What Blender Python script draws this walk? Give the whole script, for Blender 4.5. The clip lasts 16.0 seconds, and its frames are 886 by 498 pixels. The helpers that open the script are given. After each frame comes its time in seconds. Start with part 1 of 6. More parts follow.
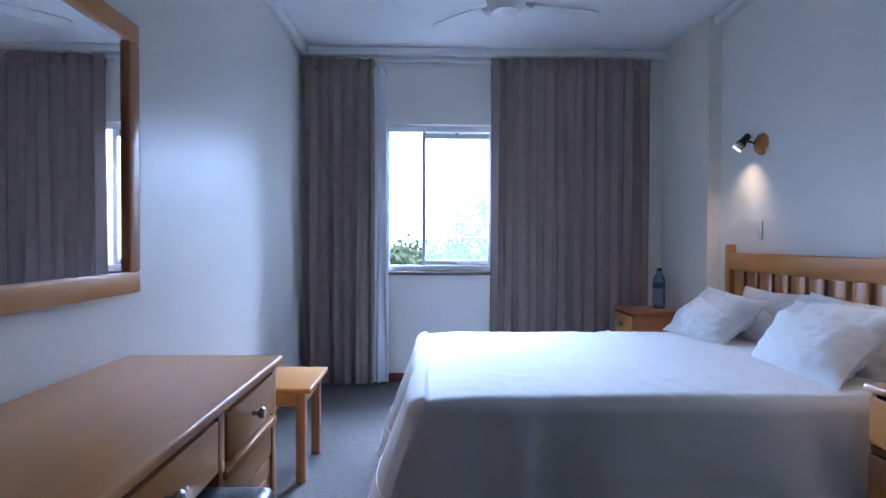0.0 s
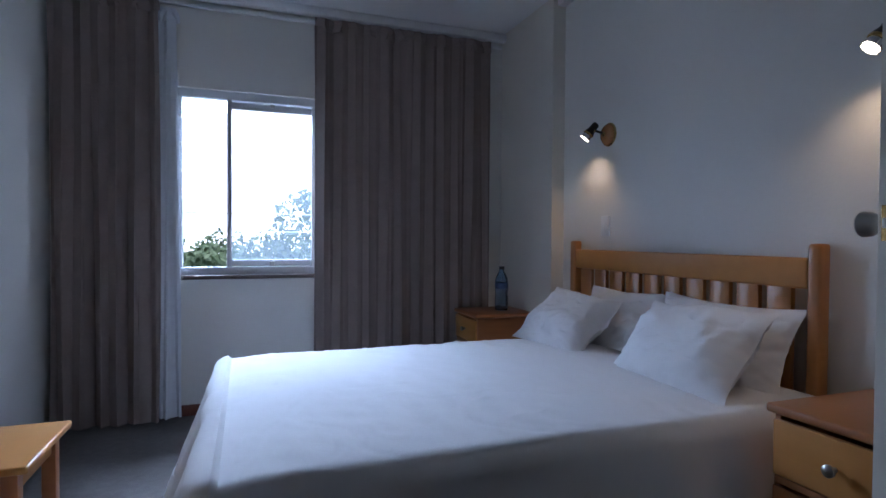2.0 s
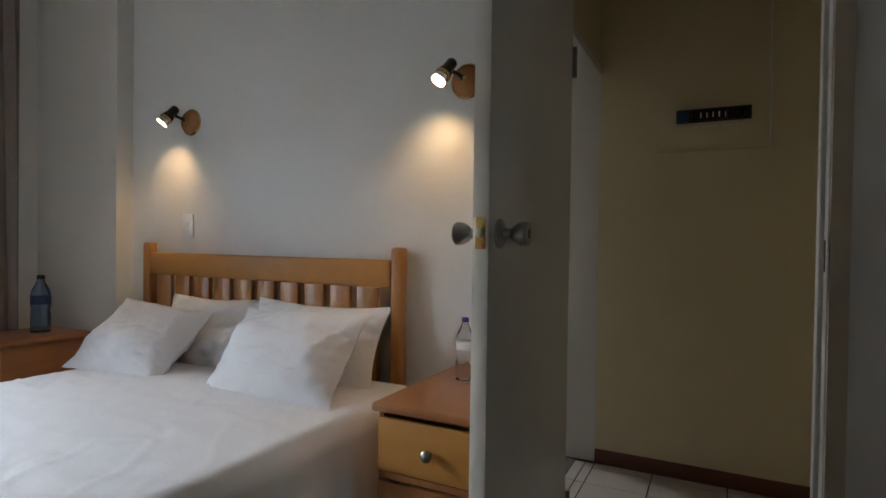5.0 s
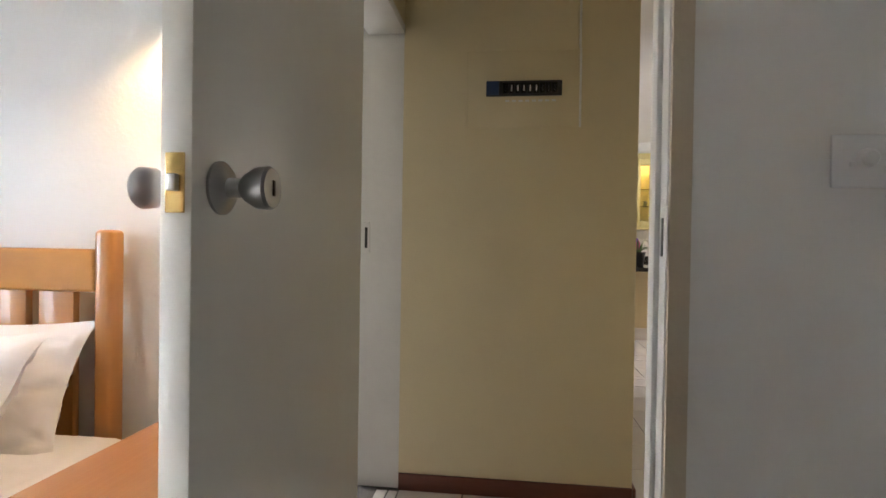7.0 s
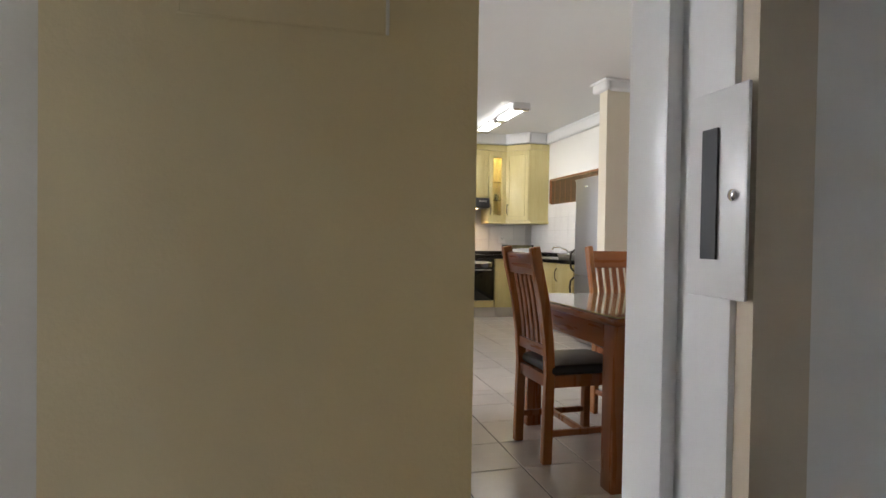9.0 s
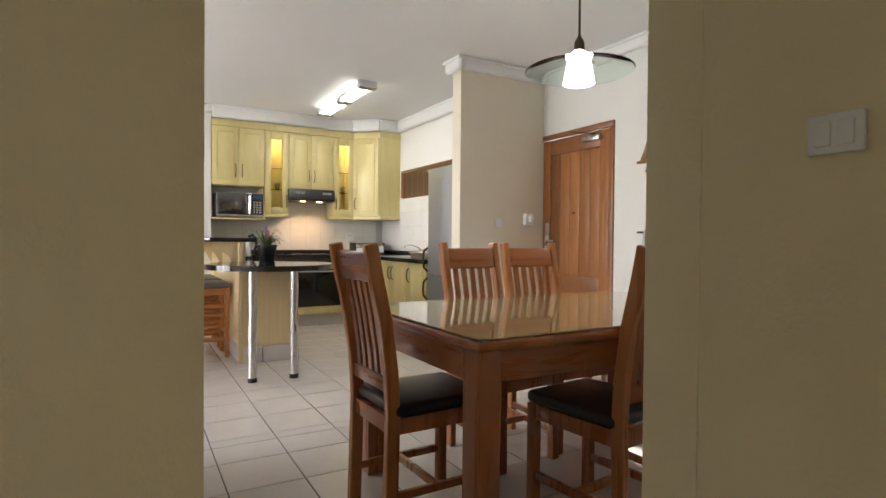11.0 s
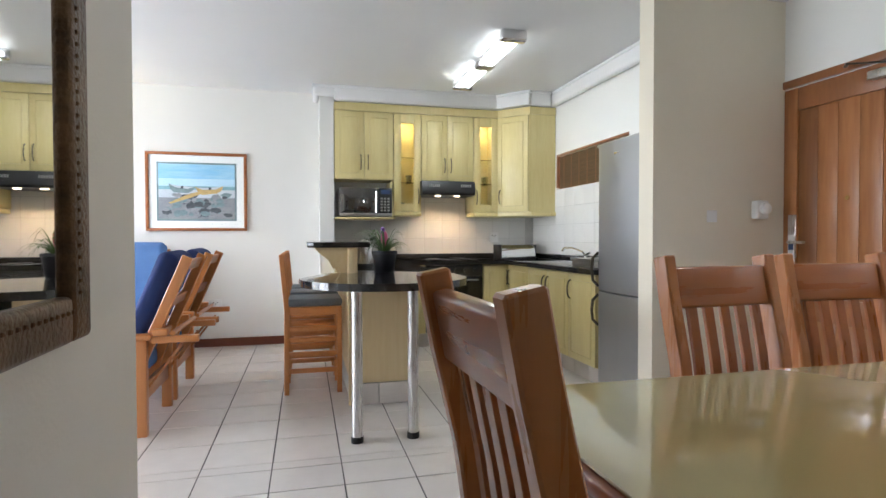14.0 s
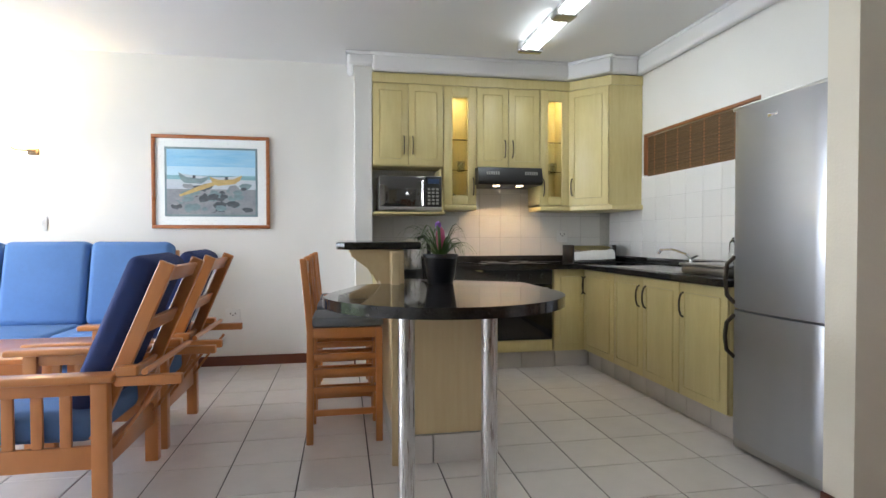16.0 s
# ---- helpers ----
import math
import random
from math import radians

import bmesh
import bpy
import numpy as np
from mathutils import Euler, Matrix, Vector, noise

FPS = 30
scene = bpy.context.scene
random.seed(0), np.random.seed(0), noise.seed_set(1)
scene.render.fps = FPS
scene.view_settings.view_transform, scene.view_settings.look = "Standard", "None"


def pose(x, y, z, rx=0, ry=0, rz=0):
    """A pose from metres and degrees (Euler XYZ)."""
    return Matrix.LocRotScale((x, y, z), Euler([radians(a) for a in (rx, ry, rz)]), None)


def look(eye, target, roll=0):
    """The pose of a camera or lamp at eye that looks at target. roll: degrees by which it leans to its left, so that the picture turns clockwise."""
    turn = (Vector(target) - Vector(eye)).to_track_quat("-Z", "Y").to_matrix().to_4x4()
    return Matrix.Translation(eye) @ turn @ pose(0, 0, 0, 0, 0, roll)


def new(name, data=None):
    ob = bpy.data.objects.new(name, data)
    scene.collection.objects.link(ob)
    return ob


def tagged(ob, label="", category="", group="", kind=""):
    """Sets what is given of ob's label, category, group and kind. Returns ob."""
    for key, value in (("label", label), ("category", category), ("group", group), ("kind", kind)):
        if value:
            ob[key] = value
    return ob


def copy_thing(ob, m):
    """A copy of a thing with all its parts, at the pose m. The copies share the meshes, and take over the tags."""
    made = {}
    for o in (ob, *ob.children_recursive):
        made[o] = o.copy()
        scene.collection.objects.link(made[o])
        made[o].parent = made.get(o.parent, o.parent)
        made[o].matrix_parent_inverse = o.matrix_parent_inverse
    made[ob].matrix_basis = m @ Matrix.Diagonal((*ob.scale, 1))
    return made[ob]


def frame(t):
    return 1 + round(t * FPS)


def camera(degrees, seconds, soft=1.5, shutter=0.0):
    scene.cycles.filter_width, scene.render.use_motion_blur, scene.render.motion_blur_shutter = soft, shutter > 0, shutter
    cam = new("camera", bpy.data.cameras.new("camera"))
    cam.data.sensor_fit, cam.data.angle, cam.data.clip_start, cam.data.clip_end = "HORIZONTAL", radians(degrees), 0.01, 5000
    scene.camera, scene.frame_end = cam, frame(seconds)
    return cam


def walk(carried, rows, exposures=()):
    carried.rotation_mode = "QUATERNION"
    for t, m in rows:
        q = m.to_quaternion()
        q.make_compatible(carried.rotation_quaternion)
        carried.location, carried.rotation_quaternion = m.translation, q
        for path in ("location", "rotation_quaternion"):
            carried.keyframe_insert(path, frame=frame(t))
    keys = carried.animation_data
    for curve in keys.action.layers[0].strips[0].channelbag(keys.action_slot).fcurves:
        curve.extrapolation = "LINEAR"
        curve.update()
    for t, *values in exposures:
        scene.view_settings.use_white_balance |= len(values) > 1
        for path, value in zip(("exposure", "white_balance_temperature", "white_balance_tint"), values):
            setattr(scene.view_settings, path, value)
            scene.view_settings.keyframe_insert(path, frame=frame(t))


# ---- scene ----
cam = camera(78.0, 16.0)
PATH = [
    (0.0, pose(-0.262, 0.491, 1.136, 89.05, -0.24, -1.52)),
    (0.5, pose(-0.233, 0.676, 1.137, 89.03, -0.25, -4.94)),
    (1.0, pose(-0.195, 0.876, 1.124, 89.01, -0.29, -8.74)),
    (1.5, pose(-0.174, 1.001, 1.119, 88.94, -0.28, -12.71)),
    (2.0, pose(-0.203, 1.112, 1.124, 88.89, -0.40, -19.86)),
    (2.5, pose(-0.223, 1.191, 1.126, 88.86, -0.56, -27.76)),
    (3.0, pose(-0.195, 1.302, 1.127, 88.88, -0.63, -33.53)),
    (3.5, pose(-0.171, 1.354, 1.130, 89.02, -0.81, -39.73)),
    (4.0, pose(-0.163, 1.359, 1.129, 89.24, -0.95, -47.73)),
    (4.5, pose(-0.157, 1.352, 1.136, 89.16, -0.86, -55.82)),
    (5.0, pose(-0.149, 1.343, 1.141, 89.19, -0.82, -63.17)),
    (7.3, look((0.510, 1.433, 1.086), (2.502, 1.614, 1.060), 0.9)),
    (7.5, look((0.609, 1.43, 1.082), (2.603, 1.572, 1.054), 0.9)),
    (8, look((0.913, 1.389, 1.088), (2.913, 1.409, 1.055), 0.7)),
    (8.5, look((1.166, 1.367, 1.073), (3.157, 1.186, 1.041), 0.9)),
    (9, look((1.374, 1.351, 1.081), (3.309, 0.846, 1.049), 0.9)),
    (9.5, look((1.535, 1.317, 1.054), (3.398, 0.589, 1.03), 1.2)),
    (9.8, look((1.627, 1.289, 1.074), (3.459, 0.486, 1.042), 1.1)),
    (10.1, look((1.728, 1.23, 1.066), (3.524, 0.35, 1.039), 1.1)),
    (12.3, look((2.473, 0.616, 1.09), (4.196, -0.399, 1.056), 0.3)),
    (12.5, look((2.55, 0.575, 1.102), (4.298, -0.396, 1.064), 0.3)),
    (13, look((2.783, 0.502, 1.091), (4.607, -0.316, 1.052), 0.1)),
    (13.5, look((3.029, 0.457, 1.097), (4.937, -0.14, 1.056), -0.0)),
    (14, look((3.292, 0.473, 1.106), (5.231, -0.016, 1.065), -0.1)),
    (14.5, look((3.541, 0.472, 1.102), (5.488, 0.016, 1.061), -0.1)),
    (15, look((3.813, 0.445, 1.095), (5.768, 0.023, 1.057), -0.1)),
    (15.5, look((4.05, 0.44, 1.089), (6.011, 0.049, 1.049), -0.1)),
    (16, look((4.309, 0.426, 1.1), (6.276, 0.067, 1.058), -0.1)),
]
walk(cam, PATH, [(0, 1.65, 5000, 20), (1.5, 1.0, 5200, 20), (2.5, 0.4, 5450, 18), (3.5, 0.25, 5600, 17), (4.3, 0.5, 6500, 13), (5.2, 1.55, 7000, 15), (7.3, 3.05, 7000, 17),
                 (8.5, 3.0, 6700, 16), (9.2, 2.6, 6500, 16), (9.6, 2.25, 6500, 16), (10.0, 2.3, 7200, 17), (12.3, 3.65, 5900, 12), (13.0, 3.4, 5900, 12), (14.0, 2.88, 5900, 12), (15.0, 2.6, 5900, 12), (16.0, 2.55, 5950, 12)])

# ---- light ----
world = bpy.data.worlds.new("sky")
scene.world = world
world.use_nodes = True
sky = world.node_tree.nodes.new("ShaderNodeTexSky")
sky.sky_type, sky.sun_disc = "NISHITA", False
sky.dust_density = 4.0
sky.sun_elevation, sky.sun_rotation = radians(48), radians(200)
background = world.node_tree.nodes["Background"]
background.inputs["Strength"].default_value = 0.15
world.node_tree.links.new(sky.outputs[0], background.inputs["Color"])


def lamp(name, kind, m, energy, color=(1, 1, 1), **more):
    data = bpy.data.lights.new(name, kind)
    data.energy, data.color = energy * (1.0 if kind == "SUN" else 0.66), color
    for key, value in more.items():
        if key == "size":
            data.shape, data.size, data.size_y = "RECTANGLE", value[0], value[1]
        elif key == "angle":
            data.angle = value
        elif key == "spot":
            data.spot_size, data.spot_blend, data.shadow_soft_size = value
        elif key == "radius":
            data.shadow_soft_size = value
    ob = new(name, data)
    ob.matrix_world = m
    return ob


lamp("sun", "SUN", look((0, -6, 9), (0, 0, 0)), 2.0, (1.0, 0.95, 0.88), angle=radians(3))
lamp("bedroom_window_sky", "AREA", look((-0.2, 6.6, 2.75), (0.3, 2.8, 0.6)), 420, (0.72, 0.86, 1.0), size=(2.4, 1.0))
lamp("bedroom_window_sky_west", "AREA", look((-2.6, 7.4, 1.9), (1.3, 1.6, 1.0)), 60, (0.72, 0.86, 1.0), size=(3.2, 2.6))
lamp("bedroom_window_sky_east", "AREA", look((2.1, 7.4, 1.8), (-1.25, 2.4, 1.2)), 25, (0.72, 0.86, 1.0), size=(2.6, 2.6))
lamp("bedroom_two_window_sky", "AREA", look((4.2, 6.4, 2.0), (3.6, 3.4, 0.9)), 58, (0.95, 0.97, 1.0), size=(1.6, 1.3))
lamp("balcony_door_sky", "AREA", look((7.2, 5.55, 1.35), (7.0, 1.0, 0.9)), 37, (0.97, 0.98, 1.0), size=(3.0, 2.1))
lamp("dining_window_sky", "AREA", look((4.0, -2.9, 2.2), (3.9, -1.0, 1.0)), 2, (0.95, 0.98, 1.0), size=(1.4, 0.4))

# ---- materials ----
def mat(name, color, rough=0.5, metal=0.0, vary=0.08, scale=6.0, bump=0.0, bump_scale=60.0, stretch=(1, 1, 1), dark=None, emit=0.0,
        glass=False, mix=None, random_piece=0.0, coat=0.0, spec=0.5):
    m = bpy.data.materials.new(name)
    m.use_nodes = True
    nt = m.node_tree
    b = nt.nodes["Principled BSDF"]
    b.inputs["Roughness"].default_value, b.inputs["Metallic"].default_value = rough, metal
    b.inputs["Specular IOR Level"].default_value = spec
    if coat:
        b.inputs["Coat Weight"].default_value, b.inputs["Coat Roughness"].default_value = coat, 0.08
    if glass:
        b.inputs["Transmission Weight"].default_value = 1.0
        b.inputs["IOR"].default_value = 1.45
    coord = nt.nodes.new("ShaderNodeTexCoord")
    mp = nt.nodes.new("ShaderNodeMapping")
    mp.inputs["Scale"].default_value = stretch
    nt.links.new(coord.outputs["Object"], mp.inputs["Vector"])
    n1 = nt.nodes.new("ShaderNodeTexNoise")
    n1.inputs["Scale"].default_value, n1.inputs["Detail"].default_value = scale, 6
    n2 = nt.nodes.new("ShaderNodeTexNoise")
    n2.inputs["Scale"].default_value, n2.inputs["Detail"].default_value = scale * 0.17, 2
    for n in (n1, n2):
        nt.links.new(mp.outputs[0], n.inputs["Vector"])
    add = nt.nodes.new("ShaderNodeMath")
    add.operation = "ADD"
    nt.links.new(n1.outputs["Fac"], add.inputs[0])
    nt.links.new(n2.outputs["Fac"], add.inputs[1])
    half = nt.nodes.new("ShaderNodeMath")
    half.operation, half.inputs[1].default_value = "MULTIPLY", 0.5
    nt.links.new(add.outputs[0], half.inputs[0])
    ramp = nt.nodes.new("ShaderNodeValToRGB")
    low = dark or tuple(c * (1 - 2.2 * vary) for c in color)
    ramp.color_ramp.elements[0].position, ramp.color_ramp.elements[1].position = 0.30, 0.68
    ramp.color_ramp.elements[0].color, ramp.color_ramp.elements[1].color = (*low, 1), (*color, 1)
    nt.links.new(half.outputs[0], ramp.inputs[0])
    out = ramp.outputs[0]
    if random_piece:
        info = nt.nodes.new("ShaderNodeObjectInfo")
        mr = nt.nodes.new("ShaderNodeMapRange")
        mr.inputs["To Min"].default_value, mr.inputs["To Max"].default_value = 1 - random_piece, 1.0
        nt.links.new(info.outputs["Random"], mr.inputs["Value"])
        hsv = nt.nodes.new("ShaderNodeHueSaturation")
        nt.links.new(mr.outputs[0], hsv.inputs["Value"])
        nt.links.new(out, hsv.inputs["Color"])
        out = hsv.outputs[0]
    nt.links.new(out, b.inputs["Base Color"])
    rr = nt.nodes.new("ShaderNodeMapRange")
    rr.inputs["To Min"].default_value, rr.inputs["To Max"].default_value = max(0.02, rough * 0.85), min(1, rough * 1.15)
    nt.links.new(n1.outputs["Fac"], rr.inputs["Value"])
    nt.links.new(rr.outputs[0], b.inputs["Roughness"])
    if bump:
        n3 = nt.nodes.new("ShaderNodeTexNoise")
        n3.inputs["Scale"].default_value, n3.inputs["Detail"].default_value = bump_scale, 4
        nt.links.new(mp.outputs[0], n3.inputs["Vector"])
        bp = nt.nodes.new("ShaderNodeBump")
        bp.inputs["Strength"].default_value, bp.inputs["Distance"].default_value = bump, 0.01
        nt.links.new(n3.outputs["Fac"], bp.inputs["Height"])
        nt.links.new(bp.outputs[0], b.inputs["Normal"])
    if emit:
        b.inputs["Emission Color"].default_value, b.inputs["Emission Strength"].default_value = (*color, 1), emit * 0.66
    return m


WALL = mat("painted_plaster_white", (0.80, 0.79, 0.75), 0.6, vary=0.02, scale=3, bump=0.12, bump_scale=90)
BEDWALL = mat("painted_plaster_bedroom", (0.76, 0.74, 0.69), 0.38, vary=0.02, scale=3, bump=0.08, bump_scale=70)
CREAM = mat("painted_plaster_cream", (0.74, 0.64, 0.42), 0.55, vary=0.03, scale=4, bump=0.12, bump_scale=90)
BUFF = mat("painted_plaster_buff", (0.74, 0.70, 0.62), 0.55, vary=0.02, scale=4, bump=0.12, bump_scale=90)
CEIL = mat("ceiling_paint", (0.80, 0.80, 0.80), 0.7, vary=0.02, scale=2, bump=0.08, bump_scale=120)
GLOSSPAINT = mat("gloss_enamel", (0.78, 0.77, 0.74), 0.3, vary=0.03, scale=9, bump=0.15, bump_scale=25)
DOORPAINT = mat("door_enamel", (0.75, 0.71, 0.62), 0.3, vary=0.03, scale=6, bump=0.1, bump_scale=25)
CARPET = mat("carpet_grey", (0.19, 0.175, 0.165), 0.95, vary=0.14, scale=160, bump=0.8, bump_scale=420)
TILE = mat("ceramic_tile", (0.745, 0.695, 0.65), 0.22, vary=0.04, scale=9, bump=0.05, bump_scale=30, random_piece=0.05)
GROUT = mat("dark_grout", (0.10, 0.09, 0.085), 0.9, vary=0.15, scale=40)
WALLTILE = mat("glazed_wall_tile", (0.76, 0.75, 0.72), 0.12, vary=0.02, scale=6, bump=0.05, bump_scale=18, random_piece=0.04)
WALLGROUT = mat("pale_grout", (0.60, 0.59, 0.56), 0.9, vary=0.1, scale=40)
SKIRT = mat("dark_red_wood", (0.16, 0.045, 0.025), 0.3, vary=0.15, scale=12, stretch=(1, 1, 6))
PINE = mat("varnished_pine", (0.54, 0.255, 0.07), 0.34, vary=0.1, scale=5, stretch=(4, 0.12, 4), dark=(0.46, 0.205, 0.053), bump=0.02, bump_scale=30, coat=0.0, spec=0.3)
PINEX = mat("varnished_pine_across", (0.54, 0.255, 0.07), 0.34, vary=0.1, scale=5, stretch=(0.12, 3, 4), dark=(0.46, 0.205, 0.053), bump=0.02, bump_scale=30, coat=0.0, spec=0.3)
PINEZ = mat("varnished_pine_upright", (0.50, 0.225, 0.062), 0.3, vary=0.1, scale=9, stretch=(5, 5, 0.3), dark=(0.41, 0.17, 0.045), bump=0.06, bump_scale=30, coat=0.3)
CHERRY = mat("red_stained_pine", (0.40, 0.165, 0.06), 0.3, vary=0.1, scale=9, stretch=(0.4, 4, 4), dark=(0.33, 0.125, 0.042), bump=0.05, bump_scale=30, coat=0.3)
SALIGNA = mat("saligna_wood", (0.36, 0.115, 0.03), 0.28, vary=0.1, scale=8, stretch=(4, 4, 0.3), dark=(0.29, 0.088, 0.023), bump=0.05, bump_scale=30, coat=0.4)
SALIGNAL = mat("saligna_sapwood", (0.47, 0.19, 0.058), 0.28, vary=0.1, scale=5, stretch=(5, 5, 0.25), dark=(0.36, 0.12, 0.033), bump=0.05, bump_scale=30, coat=0.4)
SALIGNAX = mat("saligna_wood_rail", (0.38, 0.125, 0.034), 0.28, vary=0.1, scale=8, stretch=(0.5, 0.5, 5), dark=(0.31, 0.098, 0.026), bump=0.05, bump_scale=30, coat=0.4)
ORANGEWOOD = mat("orange_wood", (0.56, 0.225, 0.065), 0.3, vary=0.1, scale=9, stretch=(2, 2, 1), dark=(0.48, 0.18, 0.05), bump=0.05, bump_scale=30, coat=0.3)
DOORWOOD = mat("door_meranti", (0.46, 0.20, 0.07), 0.35, vary=0.14, scale=6, stretch=(7, 7, 0.7), dark=(0.29, 0.10, 0.03), bump=0.06, bump_scale=30, random_piece=0.45)
FRAMEWOOD = mat("door_frame_wood", (0.30, 0.115, 0.04), 0.35, vary=0.12, scale=8, stretch=(6, 6, 1))
YELLOW = mat("yellow_limed_oak", (0.72, 0.62, 0.30), 0.35, vary=0.06, scale=7, stretch=(8, 8, 1), dark=(0.64, 0.53, 0.23), bump=0.06, bump_scale=40)
BARWOOD = mat("bar_panel_limed_oak", (0.72, 0.58, 0.34), 0.4, vary=0.06, scale=7, stretch=(6, 6, 0.5), dark=(0.66, 0.50, 0.27), bump=0.06, bump_scale=40)
CANE = mat("woven_cane", (0.16, 0.09, 0.035), 0.6, vary=0.2, scale=60, stretch=(8, 1, 1), random_piece=0.25)
DARKMIRROR = mat("mirrored_oven_glass", (0.16, 0.155, 0.15), 0.06, metal=0.9, vary=0.02)
GRANITE = mat("black_granite", (0.035, 0.032, 0.03), 0.06, vary=0.3, scale=220, dark=(0.008, 0.008, 0.008))
STEEL = mat("brushed_steel", (0.62, 0.61, 0.6), 0.28, metal=1.0, vary=0.02, scale=30, stretch=(6, 6, 0.3))
FRIDGE = mat("silver_fridge_paint", (0.42, 0.43, 0.45), 0.33, metal=0.75, vary=0.03, scale=5)
CHROME = mat("chrome", (0.75, 0.75, 0.75), 0.1, metal=1.0, vary=0.02)
SATIN = mat("satin_nickel", (0.45, 0.44, 0.42), 0.3, metal=1.0, vary=0.06)
BRASS = mat("brass", (0.62, 0.42, 0.16), 0.25, metal=1.0, vary=0.08)
COPPERW = mat("turned_lamp_wood", (0.45, 0.19, 0.06), 0.25, vary=0.1, scale=20, coat=0.4)
DARKMETAL = mat("dark_bronze", (0.08, 0.065, 0.05), 0.35, metal=0.8, vary=0.1)
BLACK = mat("black_plastic", (0.012, 0.012, 0.012), 0.35, vary=0.1)
BLACKGLASS = mat("black_glass", (0.006, 0.006, 0.006), 0.06, vary=0.05)
WHITEPL = mat("white_plastic", (0.78, 0.78, 0.76), 0.3, vary=0.02)
LINEN = mat("white_cotton", (0.80, 0.80, 0.82), 0.85, vary=0.02, scale=4, bump=0.25, bump_scale=9)
CURTAIN = mat("taupe_curtain", (0.27, 0.215, 0.19), 0.85, vary=0.07, scale=60, bump=0.12, bump_scale=260)
SHEER = mat("white_curtain_lining", (0.72, 0.74, 0.78), 0.8, vary=0.03, scale=40, bump=0.2, bump_scale=200)
LEATHER = mat("black_leatherette", (0.02, 0.022, 0.026), 0.3, vary=0.15, scale=20, bump=0.15, bump_scale=160)
GREYSEAT = mat("grey_leatherette", (0.13, 0.145, 0.16), 0.45, vary=0.08, scale=20, bump=0.15, bump_scale=160)
BLUE = mat("blue_canvas", (0.10, 0.21, 0.46), 0.85, vary=0.06, scale=30, bump=0.3, bump_scale=220)
# Shade on the armchairs' back cushions is put into this darker canvas colour.
BLUESHADE = mat("blue_canvas_shaded", (0.012, 0.03, 0.135), 0.85, vary=0.1, scale=30, bump=0.3, bump_scale=220)
MIRROR = mat("mirror_silver", (0.9, 0.9, 0.9), 0.01, metal=1.0, vary=0.0)
ANTIQUE = mat("antique_gilt", (0.16, 0.09, 0.04), 0.35, metal=0.5, vary=0.3, scale=60, bump=0.5, bump_scale=90)
BAMBOO = mat("bamboo_blind", (0.42, 0.25, 0.12), 0.55, vary=0.2, scale=30, stretch=(1, 8, 8), dark=(0.24, 0.13, 0.06), random_piece=0.35)
TERRACOTTA = mat("black_pot", (0.012, 0.013, 0.018), 0.35, vary=0.2)
LEAF = mat("leaf_green", (0.09, 0.17, 0.045), 0.45, vary=0.2, scale=20, dark=(0.04, 0.09, 0.02))
BLOOM = mat("violet_bloom", (0.28, 0.10, 0.48), 0.5, vary=0.15, scale=30)
BRACT = mat("pink_bract", (0.62, 0.12, 0.26), 0.5, vary=0.15, scale=30)
BARK = mat("bark", (0.12, 0.09, 0.06), 0.9, vary=0.2, scale=12, bump=0.6, bump_scale=30)
FOLIAGE = mat("foliage", (0.12, 0.17, 0.09), 0.6, vary=0.25, scale=3, dark=(0.04, 0.075, 0.03))
GLOWSKY = mat("bright_overcast_sky", (0.94, 0.97, 1.0), 1.0, vary=0.0, emit=1.1)
GRASS = mat("lawn", (0.08, 0.12, 0.04), 0.9, vary=0.2, scale=2)
ALU = mat("window_aluminium", (0.66, 0.67, 0.69), 0.4, metal=0.15, vary=0.04)
SILLBROWN = mat("brown_sill", (0.07, 0.04, 0.03), 0.4, vary=0.1)
LAMPON = mat("lit_halogen", (1.0, 0.80, 0.48), 0.4, vary=0.0, emit=12.0)
HOODON = mat("lit_hood_bulb", (1.0, 0.72, 0.40), 0.4, vary=0.0, emit=2.5)
TUBEON = mat("lit_fluorescent", (0.97, 1.0, 0.95), 0.4, vary=0.0, emit=2.2)
BULBON = mat("lit_opal_glass", (0.97, 1.0, 1.0), 0.4, vary=0.0, emit=1.8)
GLOWON = mat("lit_wall_shade", (1.0, 0.84, 0.52), 0.5, vary=0.0, emit=3.0)
BOTTLE = mat("blue_water_bottle", (0.35, 0.55, 0.85), 0.08, vary=0.03, glass=True)
CLEAR = mat("clear_plastic", (0.92, 0.95, 0.97), 0.06, vary=0.02, glass=True)
PENDGLASS = mat("pale_green_glass", (0.85, 0.96, 0.92), 0.03, vary=0.0, glass=True)
BLUECAP = mat("violet_cap", (0.09, 0.03, 0.33), 0.35, vary=0.05)
LABEL = mat("dark_blue_label", (0.02, 0.05, 0.14), 0.4, vary=0.1)
PAPER = mat("white_paper", (0.82, 0.82, 0.80), 0.7, vary=0.02)
SKYBLUE = mat("print_sky", (0.14, 0.42, 0.68), 0.5, vary=0.25, scale=9, stretch=(1, 0.4, 3), dark=(0.42, 0.62, 0.74))
SEAGREEN = mat("print_sea", (0.25, 0.45, 0.52), 0.5, vary=0.2, scale=30, stretch=(1, 1, 6))
ROCKGREY = mat("print_beach", (0.31, 0.31, 0.32), 0.5, vary=0.35, scale=24, dark=(0.19, 0.20, 0.23))
PALESAND = mat("print_pale_sand", (0.55, 0.58, 0.62), 0.5, vary=0.1, scale=14, dark=(0.44, 0.48, 0.54))
PALESKY = mat("print_low_sky", (0.40, 0.60, 0.74), 0.5, vary=0.12, scale=8, dark=(0.52, 0.68, 0.77))
